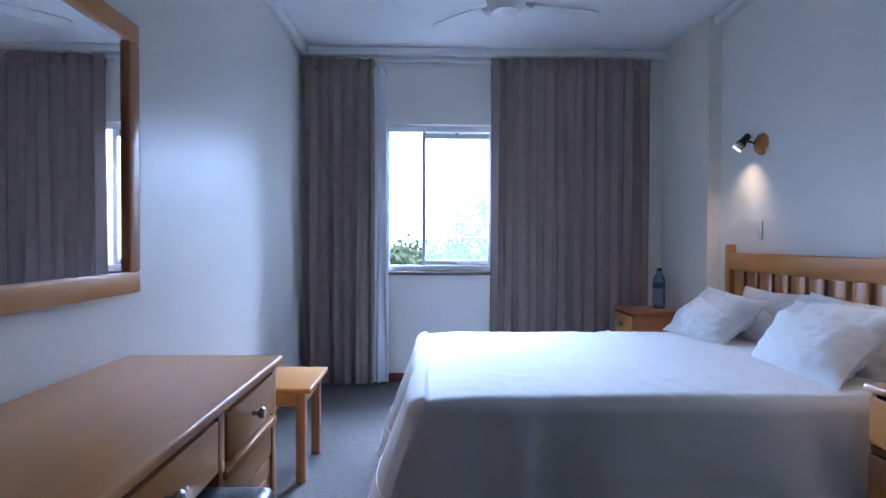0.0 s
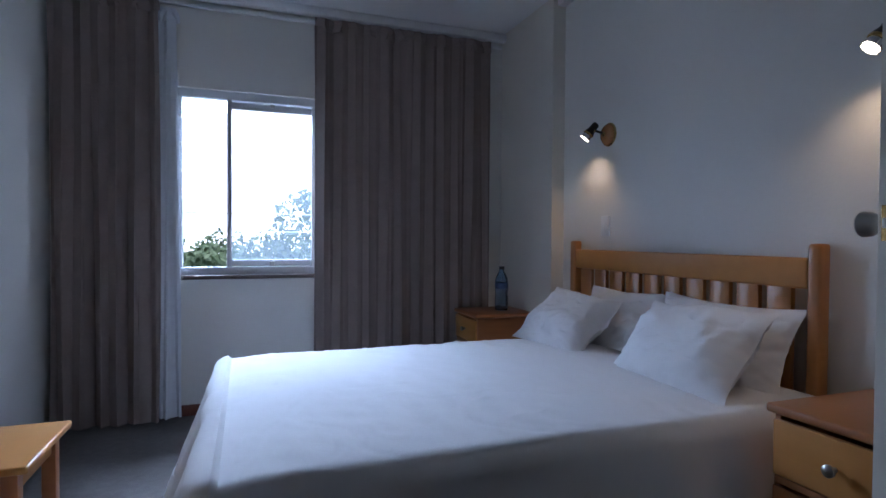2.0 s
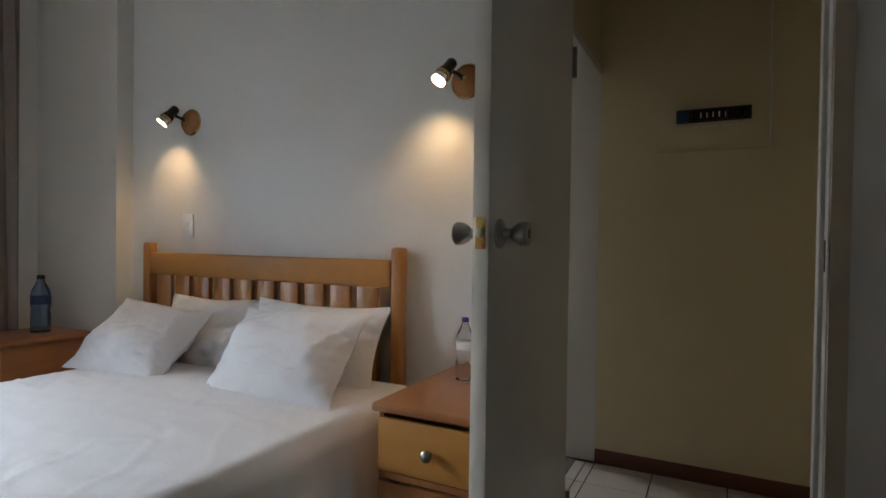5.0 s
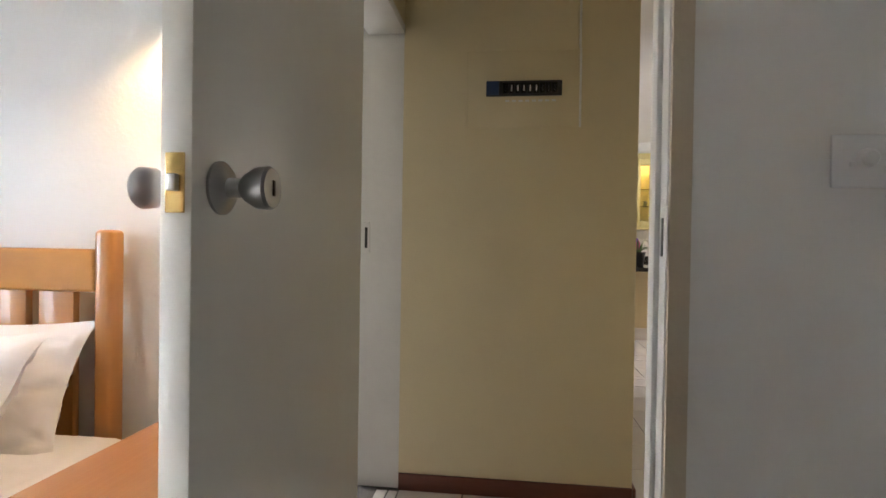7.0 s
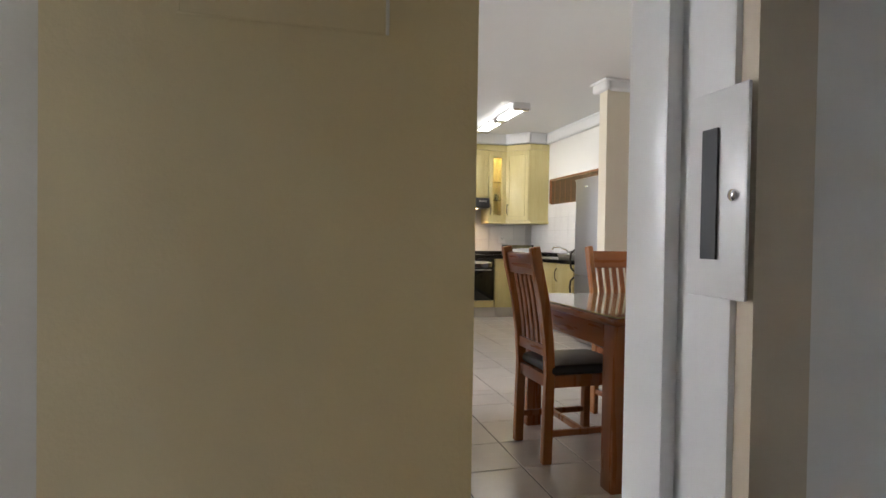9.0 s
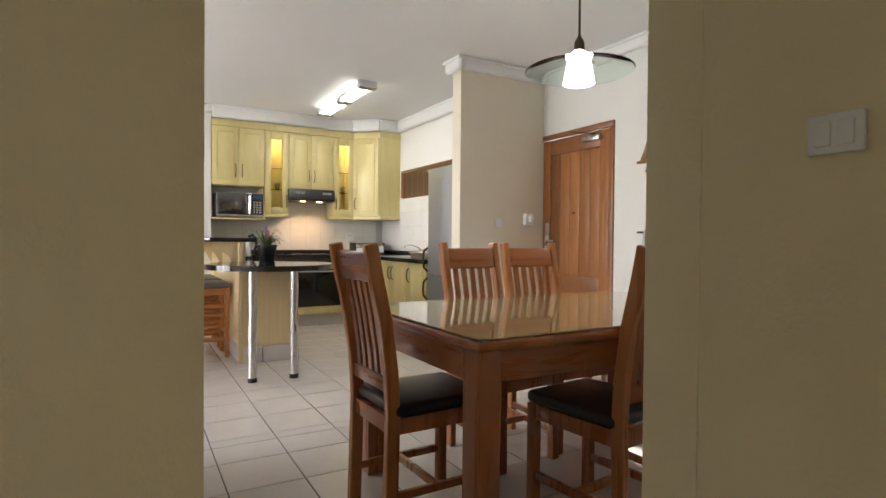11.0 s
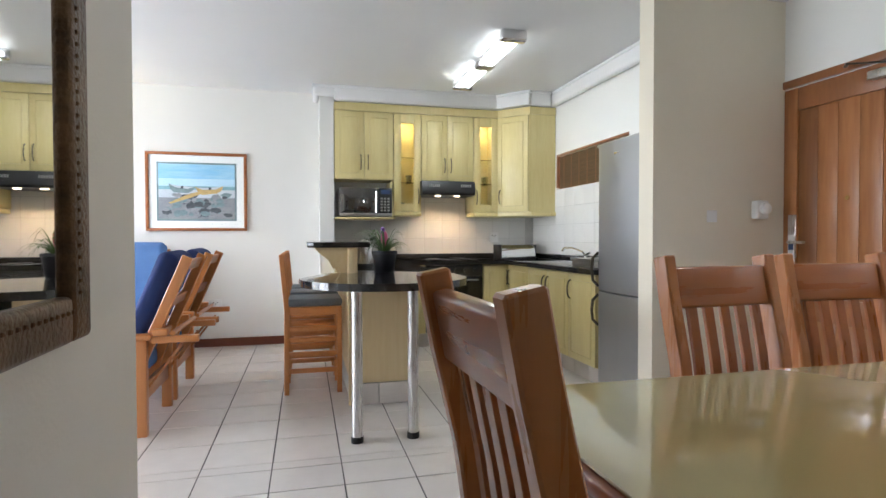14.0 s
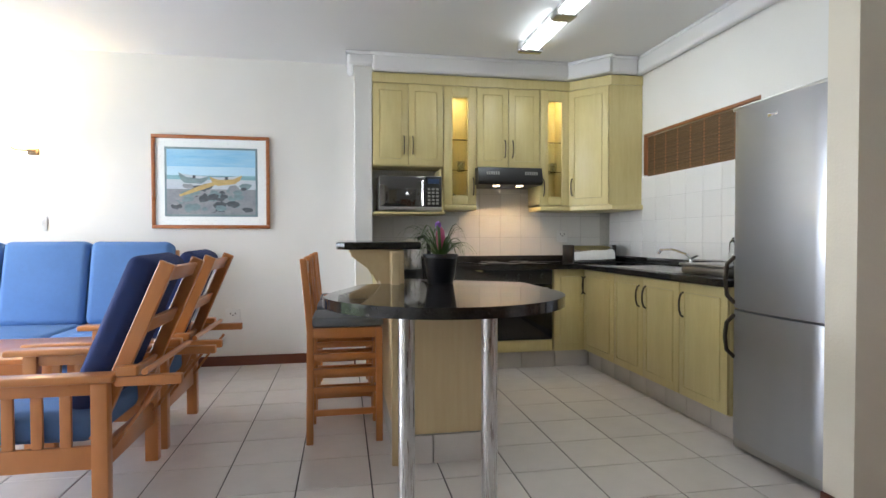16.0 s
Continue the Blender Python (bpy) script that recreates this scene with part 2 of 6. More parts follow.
DARKROCK = mat("print_dark_rock", (0.10, 0.115, 0.13), 0.5, vary=0.3, scale=30)
SANDY = mat("print_hull", (0.62, 0.42, 0.16), 0.5, vary=0.2, scale=20)
BOATGREY = mat("print_boat", (0.22, 0.30, 0.32), 0.5, vary=0.2, scale=20)
PLYWOOD = mat("bed_base_wood", (0.52, 0.20, 0.05), 0.4, vary=0.1, scale=10)
GLASSPANE = mat("window_glass", (0.97, 0.985, 0.98), 0.0, vary=0.0, glass=True)
GLASSPANE.node_tree.nodes["Principled BSDF"].inputs["IOR"].default_value = 1.02
PENDGLASS.node_tree.nodes["Principled BSDF"].inputs["IOR"].default_value = 1.06
GLASSTOP = mat("table_glass", (0.44, 0.37, 0.17), 0.03, vary=0.015, scale=3, dark=(0.41, 0.345, 0.155), coat=0.7, spec=0.5)


IVORY = mat("painted_plaster_ivory", (0.77, 0.71, 0.58), 0.6, vary=0.02, scale=3, bump=0.12, bump_scale=90)
STRIP = mat("old_buff_paint", (0.60, 0.50, 0.36), 0.5, vary=0.08, scale=7, bump=0.15, bump_scale=40)
# Translucent veil mixed into the pane imitates glare that washes out the trees.
GLAREPANE = mat("glare_veiled_window_glass", (0.80, 0.90, 1.0), 0.5, vary=0.03, scale=3)
haze_tree = GLAREPANE.node_tree
veil = haze_tree.nodes.new("ShaderNodeBsdfTranslucent")
veil.inputs["Color"].default_value = (0.75, 0.88, 1.0, 1)
clear = haze_tree.nodes.new("ShaderNodeBsdfTransparent")
film_mix = haze_tree.nodes.new("ShaderNodeMixShader")
film_mix.inputs[0].default_value = 0.045
haze_tree.links.new(clear.outputs[0], film_mix.inputs[1])
haze_tree.links.new(veil.outputs[0], film_mix.inputs[2])
haze_tree.links.new(film_mix.outputs[0], haze_tree.nodes["Material Output"].inputs["Surface"])


# ---- building blocks ----
def box(bm, x0, x1, y0, y1, z0, z1, bevel=0.0, seg=2, turn=None):
    m = Matrix.Translation(((x0 + x1) / 2, (y0 + y1) / 2, (z0 + z1) / 2)) @ Matrix.Diagonal((abs(x1 - x0), abs(y1 - y0), abs(z1 - z0), 1))
    made = bmesh.ops.create_cube(bm, size=1, matrix=m)["verts"]
    if bevel:
        edges = list({e for v in made for e in v.link_edges})
        got = bmesh.ops.bevel(bm, geom=edges, offset=bevel, segments=seg, affect="EDGES", profile=0.5)
        made = list({v for f in got["faces"] for v in f.verts} | {v for v in made if v.is_valid})
    if turn is not None:
        bmesh.ops.transform(bm, matrix=turn, verts=made)
    return bm


def B(x0, x1, y0, y1, z0, z1, bevel=0.0, seg=2, turn=None):
    return box(bmesh.new(), x0, x1, y0, y1, z0, z1, bevel, seg, turn)


def tube(bm, a, b, r0, r1=None, seg=16, caps=True):
    a, b = Vector(a), Vector(b)
    d = b - a
    m = Matrix.Translation((a + b) / 2) @ d.to_track_quat("Z", "Y").to_matrix().to_4x4()
    bmesh.ops.create_cone(bm, cap_ends=caps, segments=seg, radius1=r0, radius2=r0 if r1 is None else r1, depth=d.length, matrix=m)
    return bm


def T(a, b, r0, r1=None, seg=16):
    return tube(bmesh.new(), a, b, r0, r1, seg)


def lathe(profile, seg=24, m=None):
    """A turned body from (radius, height) pairs."""
    bm = bmesh.new()
    rings = []
    for r, z in profile:
        rings.append([bm.verts.new((r * math.cos(2 * math.pi * i / seg), r * math.sin(2 * math.pi * i / seg), z)) for i in range(seg)])
    for a, b in zip(rings, rings[1:]):
        for i in range(seg):
            j = (i + 1) % seg
            bm.faces.new((a[i], a[j], b[j], b[i]))
    for ring, flip in ((rings[0], True), (rings[-1], False)):
        if max(abs(v.co.x) for v in ring) > 1e-4:
            bm.faces.new(ring[::-1] if flip else ring)
    if m is not None:
        bmesh.ops.transform(bm, matrix=m, verts=bm.verts)
    return bm


def prism(outline, z0, z1, bevel=0.0):
    """An upright slab over a plan outline."""
    bm = bmesh.new()
    low = [bm.verts.new((x, y, z0)) for x, y in outline]
    high = [bm.verts.new((x, y, z1)) for x, y in outline]
    n = len(outline)
    bm.faces.new(low[::-1])
    bm.faces.new(high)
    sides = [bm.faces.new((low[i], low[(i + 1) % n], high[(i + 1) % n], high[i])) for i in range(n)]
    if bevel:
        rim = [e for e in bm.edges if abs(e.verts[0].co.z - e.verts[1].co.z) < 1e-6]
        bmesh.ops.bevel(bm, geom=rim, offset=bevel, segments=3, affect="EDGES", profile=0.5)
    return bm


def sweep(points, w, h, up=(0, 0, 1)):
    """A bar of section w x h along a line of points."""
    bm = bmesh.new()
    rings = []
    pts = [Vector(p) for p in points]
    for i, p in enumerate(pts):
        d = (pts[min(i + 1, len(pts) - 1)] - pts[max(i - 1, 0)]).normalized()
        side = d.cross(Vector(up)).normalized()
        top = side.cross(d).normalized()
        rings.append([bm.verts.new(p + side * sx * w / 2 + top * sz * h / 2) for sx, sz in ((-1, -1), (1, -1), (1, 1), (-1, 1))])
    for a, b in zip(rings, rings[1:]):
        for i in range(4):
            j = (i + 1) % 4
            bm.faces.new((a[i], a[j], b[j], b[i]))
    bm.faces.new(rings[0][::-1])
    bm.faces.new(rings[-1])
    bmesh.ops.bevel(bm, geom=[e for e in bm.edges], offset=min(w, h) * 0.12, segments=1, affect="EDGES", clamp_overlap=True)
    return bm


def mesh_of(name, bm, material, smooth=None):
    bmesh.ops.recalc_face_normals(bm, faces=bm.faces)
    me = bpy.data.meshes.new(name)
    bm.to_mesh(me)
    bm.free()
    me.materials.append(material)
    # broad flat faces of bevelled boards stay flat, so that they mirror truly
    areas = [p.area for p in me.polygons]
    limit = 0.15 * max(areas)
    broad = [a > limit for a in areas]
    plain = sum(broad) <= min(10, 0.3 * len(areas))
    me.polygons.foreach_set("use_smooth", [not (plain and big) for big in broad])
    me.set_sharp_from_angle(angle=radians(35))
    return me


def part(name, bm, material, parent, label=""):
    ob = new(name, mesh_of(name, bm, material))
    ob.parent = parent
    return tagged(ob, label=label)


def thing(name, m, label, category, group=""):
    ob = new(name)
    ob.empty_display_size = 0.1
    ob.matrix_world = m
    return tagged(ob, label, category, group)


def solo(name, bm, material, label, category, m=None, group=""):
    ob = new(name, mesh_of(name, bm, material))
    if m is not None:
        ob.matrix_world = m
    return tagged(ob, label, category, group)


def structure(name, bm, material, label="", parent=None):
    ob = new(name, mesh_of(name, bm, material))
    ob.parent = parent
    return tagged(ob, label, kind="structure")


def wall(name, x0, x1, y0, y1, z0, z1, material, label):
    return structure(name, B(x0, x1, y0, y1, z0, z1), material, label)


def at(x, y, z=0.0, turn=0.0):
    return pose(x, y, z, 0, 0, turn)


# ---- structure: bedroom ----
structure("ground", B(-300, 300, -300, 300, -6.2, -6.0), GRASS, "green lawn and gardens far below the flat")
structure("backdrop", B(-24, 16, 60, 60.2, -6, 34), GLOWSKY, "bright white hazy sky beyond the trees")
structure("floor_bedroom", B(-1.39, 1.76, -0.9, 5.0, -0.12, 0), CARPET, "grey-brown short pile carpet")
wall("wall_west", -1.39, -1.27, -0.9, 5.07, -0.1, 2.75, BEDWALL, "white painted plaster bedroom wall")
wall("wall_south", -1.27, 1.709, -0.9, -0.8, -0.1, 2.75, BEDWALL, "white painted plaster bedroom wall")
for k, (x0, x1, z0, z1) in enumerate(((-1.27, -0.61, 0, 2.75), (0.75, 1.81, 0, 2.75), (-0.61, 0.75, 0, 0.867), (-0.61, 0.75, 2.055, 2.75))):
    wall("wall_north_%d" % (k + 1), x0, x1, 4.87, 5.07, z0, z1, BEDWALL, "white painted plaster wall around the window")
for k, (x0, y0, y1, z0) in enumerate(((1.709, 1.885, 4.87, 0), (1.668, -0.8, 1.05, 0), (1.709, 1.05, 1.885, 2.08))):
    wall("wall_east_%d" % (k + 1), x0, (1.835, 1.786, 1.835)[k], y0, y1, z0, 2.75, BEDWALL, "white painted plaster wall behind the bed")
# BUFF here carries the lamp's warm light on the pier.
wall("wall_pier", 1.62, 1.709, 4.14, 4.87, 0, 2.65, BUFF, "plastered pier in the bedroom corner, warm lamp light put into its cream colour")
structure("ceiling_bedroom", B(-1.39, 1.81, -0.9, 5.07, 2.65, 2.76), CEIL, "white bedroom ceiling")
cornice_bm = B(-1.27, 1.709, 4.80, 4.868, 2.585, 2.648, 0.02)
box(cornice_bm, -1.268, -1.20, -0.8, 4.80, 2.585, 2.648, 0.02)
box(cornice_bm, 1.64, 1.707, -0.8, 4.14, 2.585, 2.648, 0.02)
structure("trim_cornice_bedroom", cornice_bm, CEIL, "white plaster cornice")
sk = B(-1.27, 1.61, 4.852, 4.868, 0, 0.07, 0.004)
box(sk, 1.69, 1.707, 1.9, 4.13, 0, 0.07, 0.004)
structure("baseboard_bedroom", sk, SKIRT, "dark brown wooden skirting")
structure("wall_patch_cream", prism([(1.658, 1.028), (1.672, 1.028), (1.672, 1.074), (1.658, 1.074)], 0, 2.06), STRIP, "buff painted strip of wall beside the door frame")

# window of the bedroom
win = tagged(new("window_1"), "grey aluminium sliding window with daylight outside", kind="structure")
for n, b in (("window_frame", (-0.61, 0.75, 4.90, 4.96, 2.005, 2.055)), ("window_frame", (-0.61, 0.75, 4.90, 4.96, 0.88, 0.93)), ("window_frame", (-0.61, -0.575, 4.90, 4.96, 0.93, 2.005)),
             ("window_frame", (0.715, 0.75, 4.90, 4.96, 0.93, 2.005)), ("mullion", (-0.315, -0.285, 4.905, 4.945, 0.93, 2.005)), ("mullion", (0.22, 0.26, 4.905, 4.945, 0.93, 2.005)),
             ("sash_rail", (-0.30, 0.24, 4.93, 4.955, 1.955, 2.0)), ("sash_rail", (-0.30, 0.24, 4.93, 4.955, 0.935, 0.975))):
    part(n, B(*b, 0.004), ALU, win)
part("window_sill", B(-0.62, 0.76, 4.84, 4.96, 0.855, 0.88, 0.004), SILLBROWN, win, "dark brown sill")
for x0, x1, glass in ((-0.575, -0.315, GLASSPANE), (-0.285, 0.22, GLAREPANE), (0.26, 0.715, GLAREPANE)):
    part("pane", B(x0, x1, 4.925, 4.931, 0.93, 2.005), glass, win).visible_shadow = False
for z in (1.16, 1.28):
    part("burglar_bar", T((-0.575, 4.97, z), (0.715, 4.97, z), 0.004, seg=8), WHITEPL, win)
for k in range(6):
    part("hinge_clip", B(-0.60, -0.575, 4.885, 4.90, 1.02 + k * 0.17, 1.04 + k * 0.17, 0.002), WHITEPL, win)
part("catch", B(-0.05, -0.02, 4.905, 4.93, 0.935, 0.965, 0.003), SATIN, win)
part("catch", B(-0.05, -0.02, 4.905, 4.93, 1.98, 2.0, 0.003), SATIN, win)

# door frame, leaf and lock
dfr = tagged(new("door_1"), "white enamelled door frame of the bedroom", kind="structure")
part("jamb", B(1.672, 1.786, 1.05, 1.079, 0, 2.08, 0.004), GLOSSPAINT, dfr)
part("jamb", B(1.695, 1.80, 1.845, 1.885, 0, 2.08, 0.004), GLOSSPAINT, dfr)
part("head", B(1.672, 1.80, 1.079, 1.845, 2.035, 2.08, 0.004), GLOSSPAINT, dfr)
part("stop", B(1.722, 1.772, 1.078, 1.092, 0, 2.035, 0.003), GLOSSPAINT, dfr)
part("stop", B(1.74, 1.796, 1.836, 1.847, 0, 2.035, 0.003), GLOSSPAINT, dfr)
part("strike_plate", B(1.658, 1.712, 1.0775, 1.081, 1.045, 1.185, 0.002), GLOSSPAINT, dfr, "paint-clogged strike plate")
part("latch_hole", B(1.682, 1.696, 1.0812, 1.083, 1.071, 1.159), BLACK, dfr, "dark latch slot")
part("screw", lathe([(0.004, 0), (0.004, 0.002), (0.002, 0.003)], 10, Matrix.Translation((1.668, 1.081, 1.113)) @ pose(0, 0, 0, -90)), CHROME, dfr)
leaf = tagged(new("door_2"), "cream painted bedroom door standing open into the room", kind="structure")
part("door_leaf", B(0.967, 1.692, 1.795, 1.835, 0.008, 2.03, 0.003), DOORPAINT, leaf)
plate = part("latch_plate", B(0.9645, 0.9675, 1.803, 1.827, 1.125, 1.195, 0.001), BRASS, leaf, "worn brass latch plate")
part("latch_bolt", B(0.956, 0.965, 1.809, 1.821, 1.15, 1.17, 0.002), SATIN, plate)
KNOB = [(0.034, 0), (0.034, 0.004), (0.028, 0.009), (0.013, 0.013), (0.012, 0.03), (0.018, 0.036), (0.026, 0.05), (0.0275, 0.066), (0.025, 0.07), (0.0, 0.071)]
for y, a in ((1.795, 90), (1.835, -90)):
    kn = part("door_knob", lathe(KNOB, 28, pose(1.03, y, 1.16, a)), SATIN, leaf, "satin nickel door knob")
    if a == 90:
        part("keyhole", B(1.027, 1.033, 1.7225, 1.725, 1.15, 1.17, 0.001), DARKMETAL, kn)
for z in (0.25, 1.75):
    part("hinge", T((1.70, 1.79, z - 0.05), (1.70, 1.79, z + 0.05), 0.008, seg=12), SATIN, leaf)

# ---- structure: hall and second bedroom ----
wall("wall_board", 2.749, 2.85, 0.905, 1.905, -0.1, 2.7, CREAM, "cream painted hall wall with the distribution board")
wall("wall_hall_end", 1.836, 1.95, 1.905, 2.05, -0.1, 2.7, CREAM, "cream painted hall wall")
wall("wall_hall_lintel", 1.95, 2.85, 1.905, 2.05, 2.05, 2.7, CREAM, "cream painted wall over the doorway")
wall("wall_hall_south", 1.80, 2.645, -0.01, 0.106, -0.1, 2.7, CREAM, "cream painted hall wall")
wall("wall_hall_west", 1.7865, 1.80, -0.01, 1.048, -0.1, 2.7, CREAM, "cream painted hall wall")
wall("wall_hall_return", 2.645, 2.763, -0.01, 0.108, -0.1, 2.7, CREAM, "pale cream plastered end of the hall wall")
wall("wall_dining_west", 2.66, 2.762, -2.49, -0.01, -0.1, 2.7, BUFF, "cream painted dining room wall")
wall("wall_mirror", 2.85, 4.985, 0.935, 1.07, -0.1, 2.7, BUFF, "cream painted wall that carries the mirror")
wall("wall_living_west", 4.9, 5.0, 1.07, 5.1, -0.1, 2.7, BUFF, "cream painted living room wall")
wall("wall_bedroom_two_west", 1.71, 1.81, 5.07, 5.5, -0.1, 2.75, BEDWALL, "white wall")
for k, (x0, x1, z0, z1) in enumerate(((1.81, 3.4, 0, 2.7), (4.8, 4.9, 0, 2.7), (3.4, 4.8, 0, 0.9), (3.4, 4.8, 2.1, 2.7))):
    wall("wall_bedroom_two_north_%d" % (k + 1), x0, x1, 5.0, 5.1, z0, z1, BEDWALL, "white wall of the second bedroom")
structure("floor_bedroom_two", B(1.81, 4.9, 2.0, 5.0, -0.12, 0.0), CARPET, "grey-brown carpet in the second bedroom")
dfr2 = tagged(new("door_3"), "white enamelled door frame of the second bedroom", kind="structure")
part("jamb", B(2.752, 2.82, 1.903, 2.105, 0, 2.05, 0.004), GLOSSPAINT, dfr2)
part("jamb", B(1.95, 1.985, 1.903, 2.07, 0, 2.05, 0.004), GLOSSPAINT, dfr2)
part("head", B(1.985, 2.752, 1.903, 2.07, 2.01, 2.05, 0.004), GLOSSPAINT, dfr2)
part("strike_plate", B(2.748, 2.7525, 2.048, 2.084, 1.045, 1.18, 0.002), GLOSSPAINT, dfr2)
part("latch_hole", B(2.7465, 2.7485, 2.060, 2.072, 1.066, 1.157), BLACK, dfr2, "dark latch slot")
hsk = B(2.733, 2.7475, 0.905, 1.903, 0, 0.075, 0.004)
box(hsk, 2.733, 2.849, 0.890, 0.9035, 0, 0.075, 0.004)
structure("baseboard_hall", hsk, SKIRT, "dark red-brown wooden skirting")

board = thing("distribution_board", at(2.749, 1.383, 1.757), "cream flush distribution board with a black breaker row", "fuse board")
part("cover", B(-0.006, -0.0005, -0.238, 0.246, -0.165, 0.163, 0.003), CREAM, board)
part("cover_rim", B(-0.014, -0.006, -0.241, -0.232, -0.167, 0.166, 0.002), GLOSSPAINT, board)
part("cover_rim", B(-0.009, -0.006, -0.232, 0.246, -0.168, -0.162, 0.001), CREAM, board)
part("cover_rim", B(-0.009, -0.006, 0.24, 0.247, -0.162, 0.163, 0.001), CREAM, board)
row = part("breaker_strip", B(-0.02, -0.006, -0.16, 0.16, -0.032, 0.032, 0.003), BLACK, board)
part("main_switch", B(-0.028, -0.0195, 0.105, 0.158, -0.03, 0.03, 0.003), LABEL, row, "blue-black main switch")
for k in range(9):
    part("breaker", B(-0.024, -0.0195, 0.068 - k * 0.026, 0.09 - k * 0.026, -0.022, 0.022, 0.002), BLACKGLASS, row)
    part("toggle", B(-0.03, -0.0235, 0.0745 - k * 0.026, 0.0805 - k * 0.026, -0.014, 0.01, 0.001), WHITEPL if k in (1, 2, 3, 4, 5) else BLACK, row)
for k in range(8):
    part("marking", B(-0.0075, -0.0055, 0.06 - k * 0.028, 0.078 - k * 0.028, -0.055, -0.047), GLOSSPAINT, board)
part("cable_trunking", B(-0.014, -0.0005, -0.238, -0.229, 0.168, 0.82, 0.002), GLOSSPAINT, board)

# ---- structure: dining, living, kitchen ----
for k, (x0, x1, z0, z1) in enumerate(((2.58, 3.55, 0, 2.7), (3.55, 4.82, 0, 1.61), (3.55, 4.82, 2.0, 2.7), (4.82, 5.165, 0, 2.7), (5.165, 6.115, 2.045, 2.7), (6.115, 6.17, 0, 2.7))):
    wall("wall_entry_%d" % (k + 1), x0, x1, -2.49, -2.37, z0 - (0.1 if z0 == 0 else 0), z1, WALL, "white painted entrance wall")
wall("wall_divider", 6.035, 6.17, -2.37, -1.456, -0.1, 2.63, IVORY, "ivory wall end between dining room and kitchen")
for k, (x0, x1, z0, z1) in enumerate(((6.17, 7.3, 0, 2.7), (7.3, 8.64, 0, 1.61), (7.3, 8.64, 1.975, 2.7), (8.64, 9.37, 0, 2.7))):
    wall("wall_kitchen_%d" % (k + 1), x0, x1, -2.24, -2.12, z0 - (0.1 if z0 == 0 else 0), z1, WALL, "white kitchen wall")
wall("wall_far", 9.25, 9.37, -2.24, 5.2, -0.1, 2.7, WALL, "white painted far wall of the living room and kitchen")
wall("wall_nib", 8.93, 9.25, 0.185, 0.325, -0.1, 2.63, WALL, "white wall nib between kitchen and living room")
for k, (x0, x1, z0, z1) in enumerate(((4.9, 5.7, 0, 2.7), (8.8, 9.25, 0, 2.7), (5.7, 8.8, 2.4, 2.7))):
    wall("wall_balcony_%d" % (k + 1), x0, x1, 5.1, 5.2, z0 - (0.1 if z0 == 0 else 0), z1, WALL, "white wall around the balcony door")
structure("ceiling_living", B(1.81, 9.37, -2.49, 5.2, 2.63, 2.75), CEIL, "white flat ceiling")
cb = bmesh.new()
for b in ((8.56, 9.25, -2.118, -2.05, 2.483, 2.629), (6.172, 8.62, -2.118, -2.05, 2.483, 2.629), (8.60, 8.66, -2.05, -1.80, 2.483, 2.629), (8.86, 8.93, -1.56, 0.185, 2.483, 2.629),
          (8.87, 8.93, 0.12, 0.385, 2.52, 2.629), (8.87, 9.25, 0.325, 0.385, 2.52, 2.629), (5.975, 6.23, -1.456, -1.40, 2.52, 2.629), (5.975, 6.035, -2.37, -1.456, 2.52, 2.629),
          (6.17, 6.23, -2.05, -1.456, 2.52, 2.629), (2.68, 5.98, -2.368, -2.31, 2.53, 2.629)):
    box(cb, *b, 0.030, 4)
    x0, x1, y0, y1, z0, z1 = b
    box(cb, x0 - 0.012, x1 + 0.012, y0 - 0.0 if y0 < -2 else y0 - 0.012, y1 + 0.012, z1 - 0.025, z1 - 0.001, 0.004)
diag = Matrix.Translation((8.775, -1.668, 0)) @ pose(0, 0, 0, 0, 0, 41.4)
box(cb, -0.22, 0.22, -0.02, 0.05, 2.483, 2.629, 0.015, 2, turn=diag)
box(cb, -0.24, 0.24, -0.03, 0.066, 2.604, 2.628, 0.004, 2, turn=diag)
structure("trim_cornice_kitchen", cb, CEIL, "moulded white plaster cornice")
bs = B(9.236, 9.2485, 0.33, 5.1, 0, 0.085, 0.004)
box(bs, 8.94, 9.236, 0.327, 0.339, 0, 0.085, 0.004)
box(bs, 2.682, 5.16, -2.3685, -2.357, 0, 0.085, 0.004)
box(bs, 6.02, 6.033, -2.355, -1.456, 0, 0.085, 0.004)
box(bs, 6.02, 6.17, -1.455, -1.443, 0, 0.085, 0.004)
box(bs, 2.852, 4.985, 0.921, 0.9335, 0, 0.085, 0.004)
structure("baseboard_living", bs, SKIRT, "dark red-brown wooden skirting")
slide = tagged(new("door_4"), "aluminium sliding door to the balcony", kind="structure")
for b in ((5.7, 8.8, 5.12, 5.18, 2.35, 2.4), (5.7, 5.75, 5.12, 5.18, 0, 2.35), (8.75, 8.8, 5.12, 5.18, 0, 2.35), (7.2, 7.26, 5.12, 5.18, 0, 2.35)):
    part("door_frame", B(*b, 0.004), ALU, slide)

# front door
fd = tagged(new("door_5"), "panelled hardwood entrance door with a lever lock", kind="structure")
part("frame_post", B(5.165, 5.215, -2.40, -2.355, 0, 2.0, 0.006), FRAMEWOOD, fd)
part("frame_post", B(6.065, 6.115, -2.40, -2.355, 0, 2.0, 0.006), FRAMEWOOD, fd)
part("frame_head", B(5.165, 6.115, -2.40, -2.355, 2.0, 2.047, 0.006), FRAMEWOOD, fd)
part("stile", B(5.217, 5.33, -2.415, -2.375, 0.01, 1.995, 0.003), DOORWOOD, fd)
part("stile", B(5.95, 6.063, -2.415, -2.375, 0.01, 1.995, 0.003), DOORWOOD, fd)
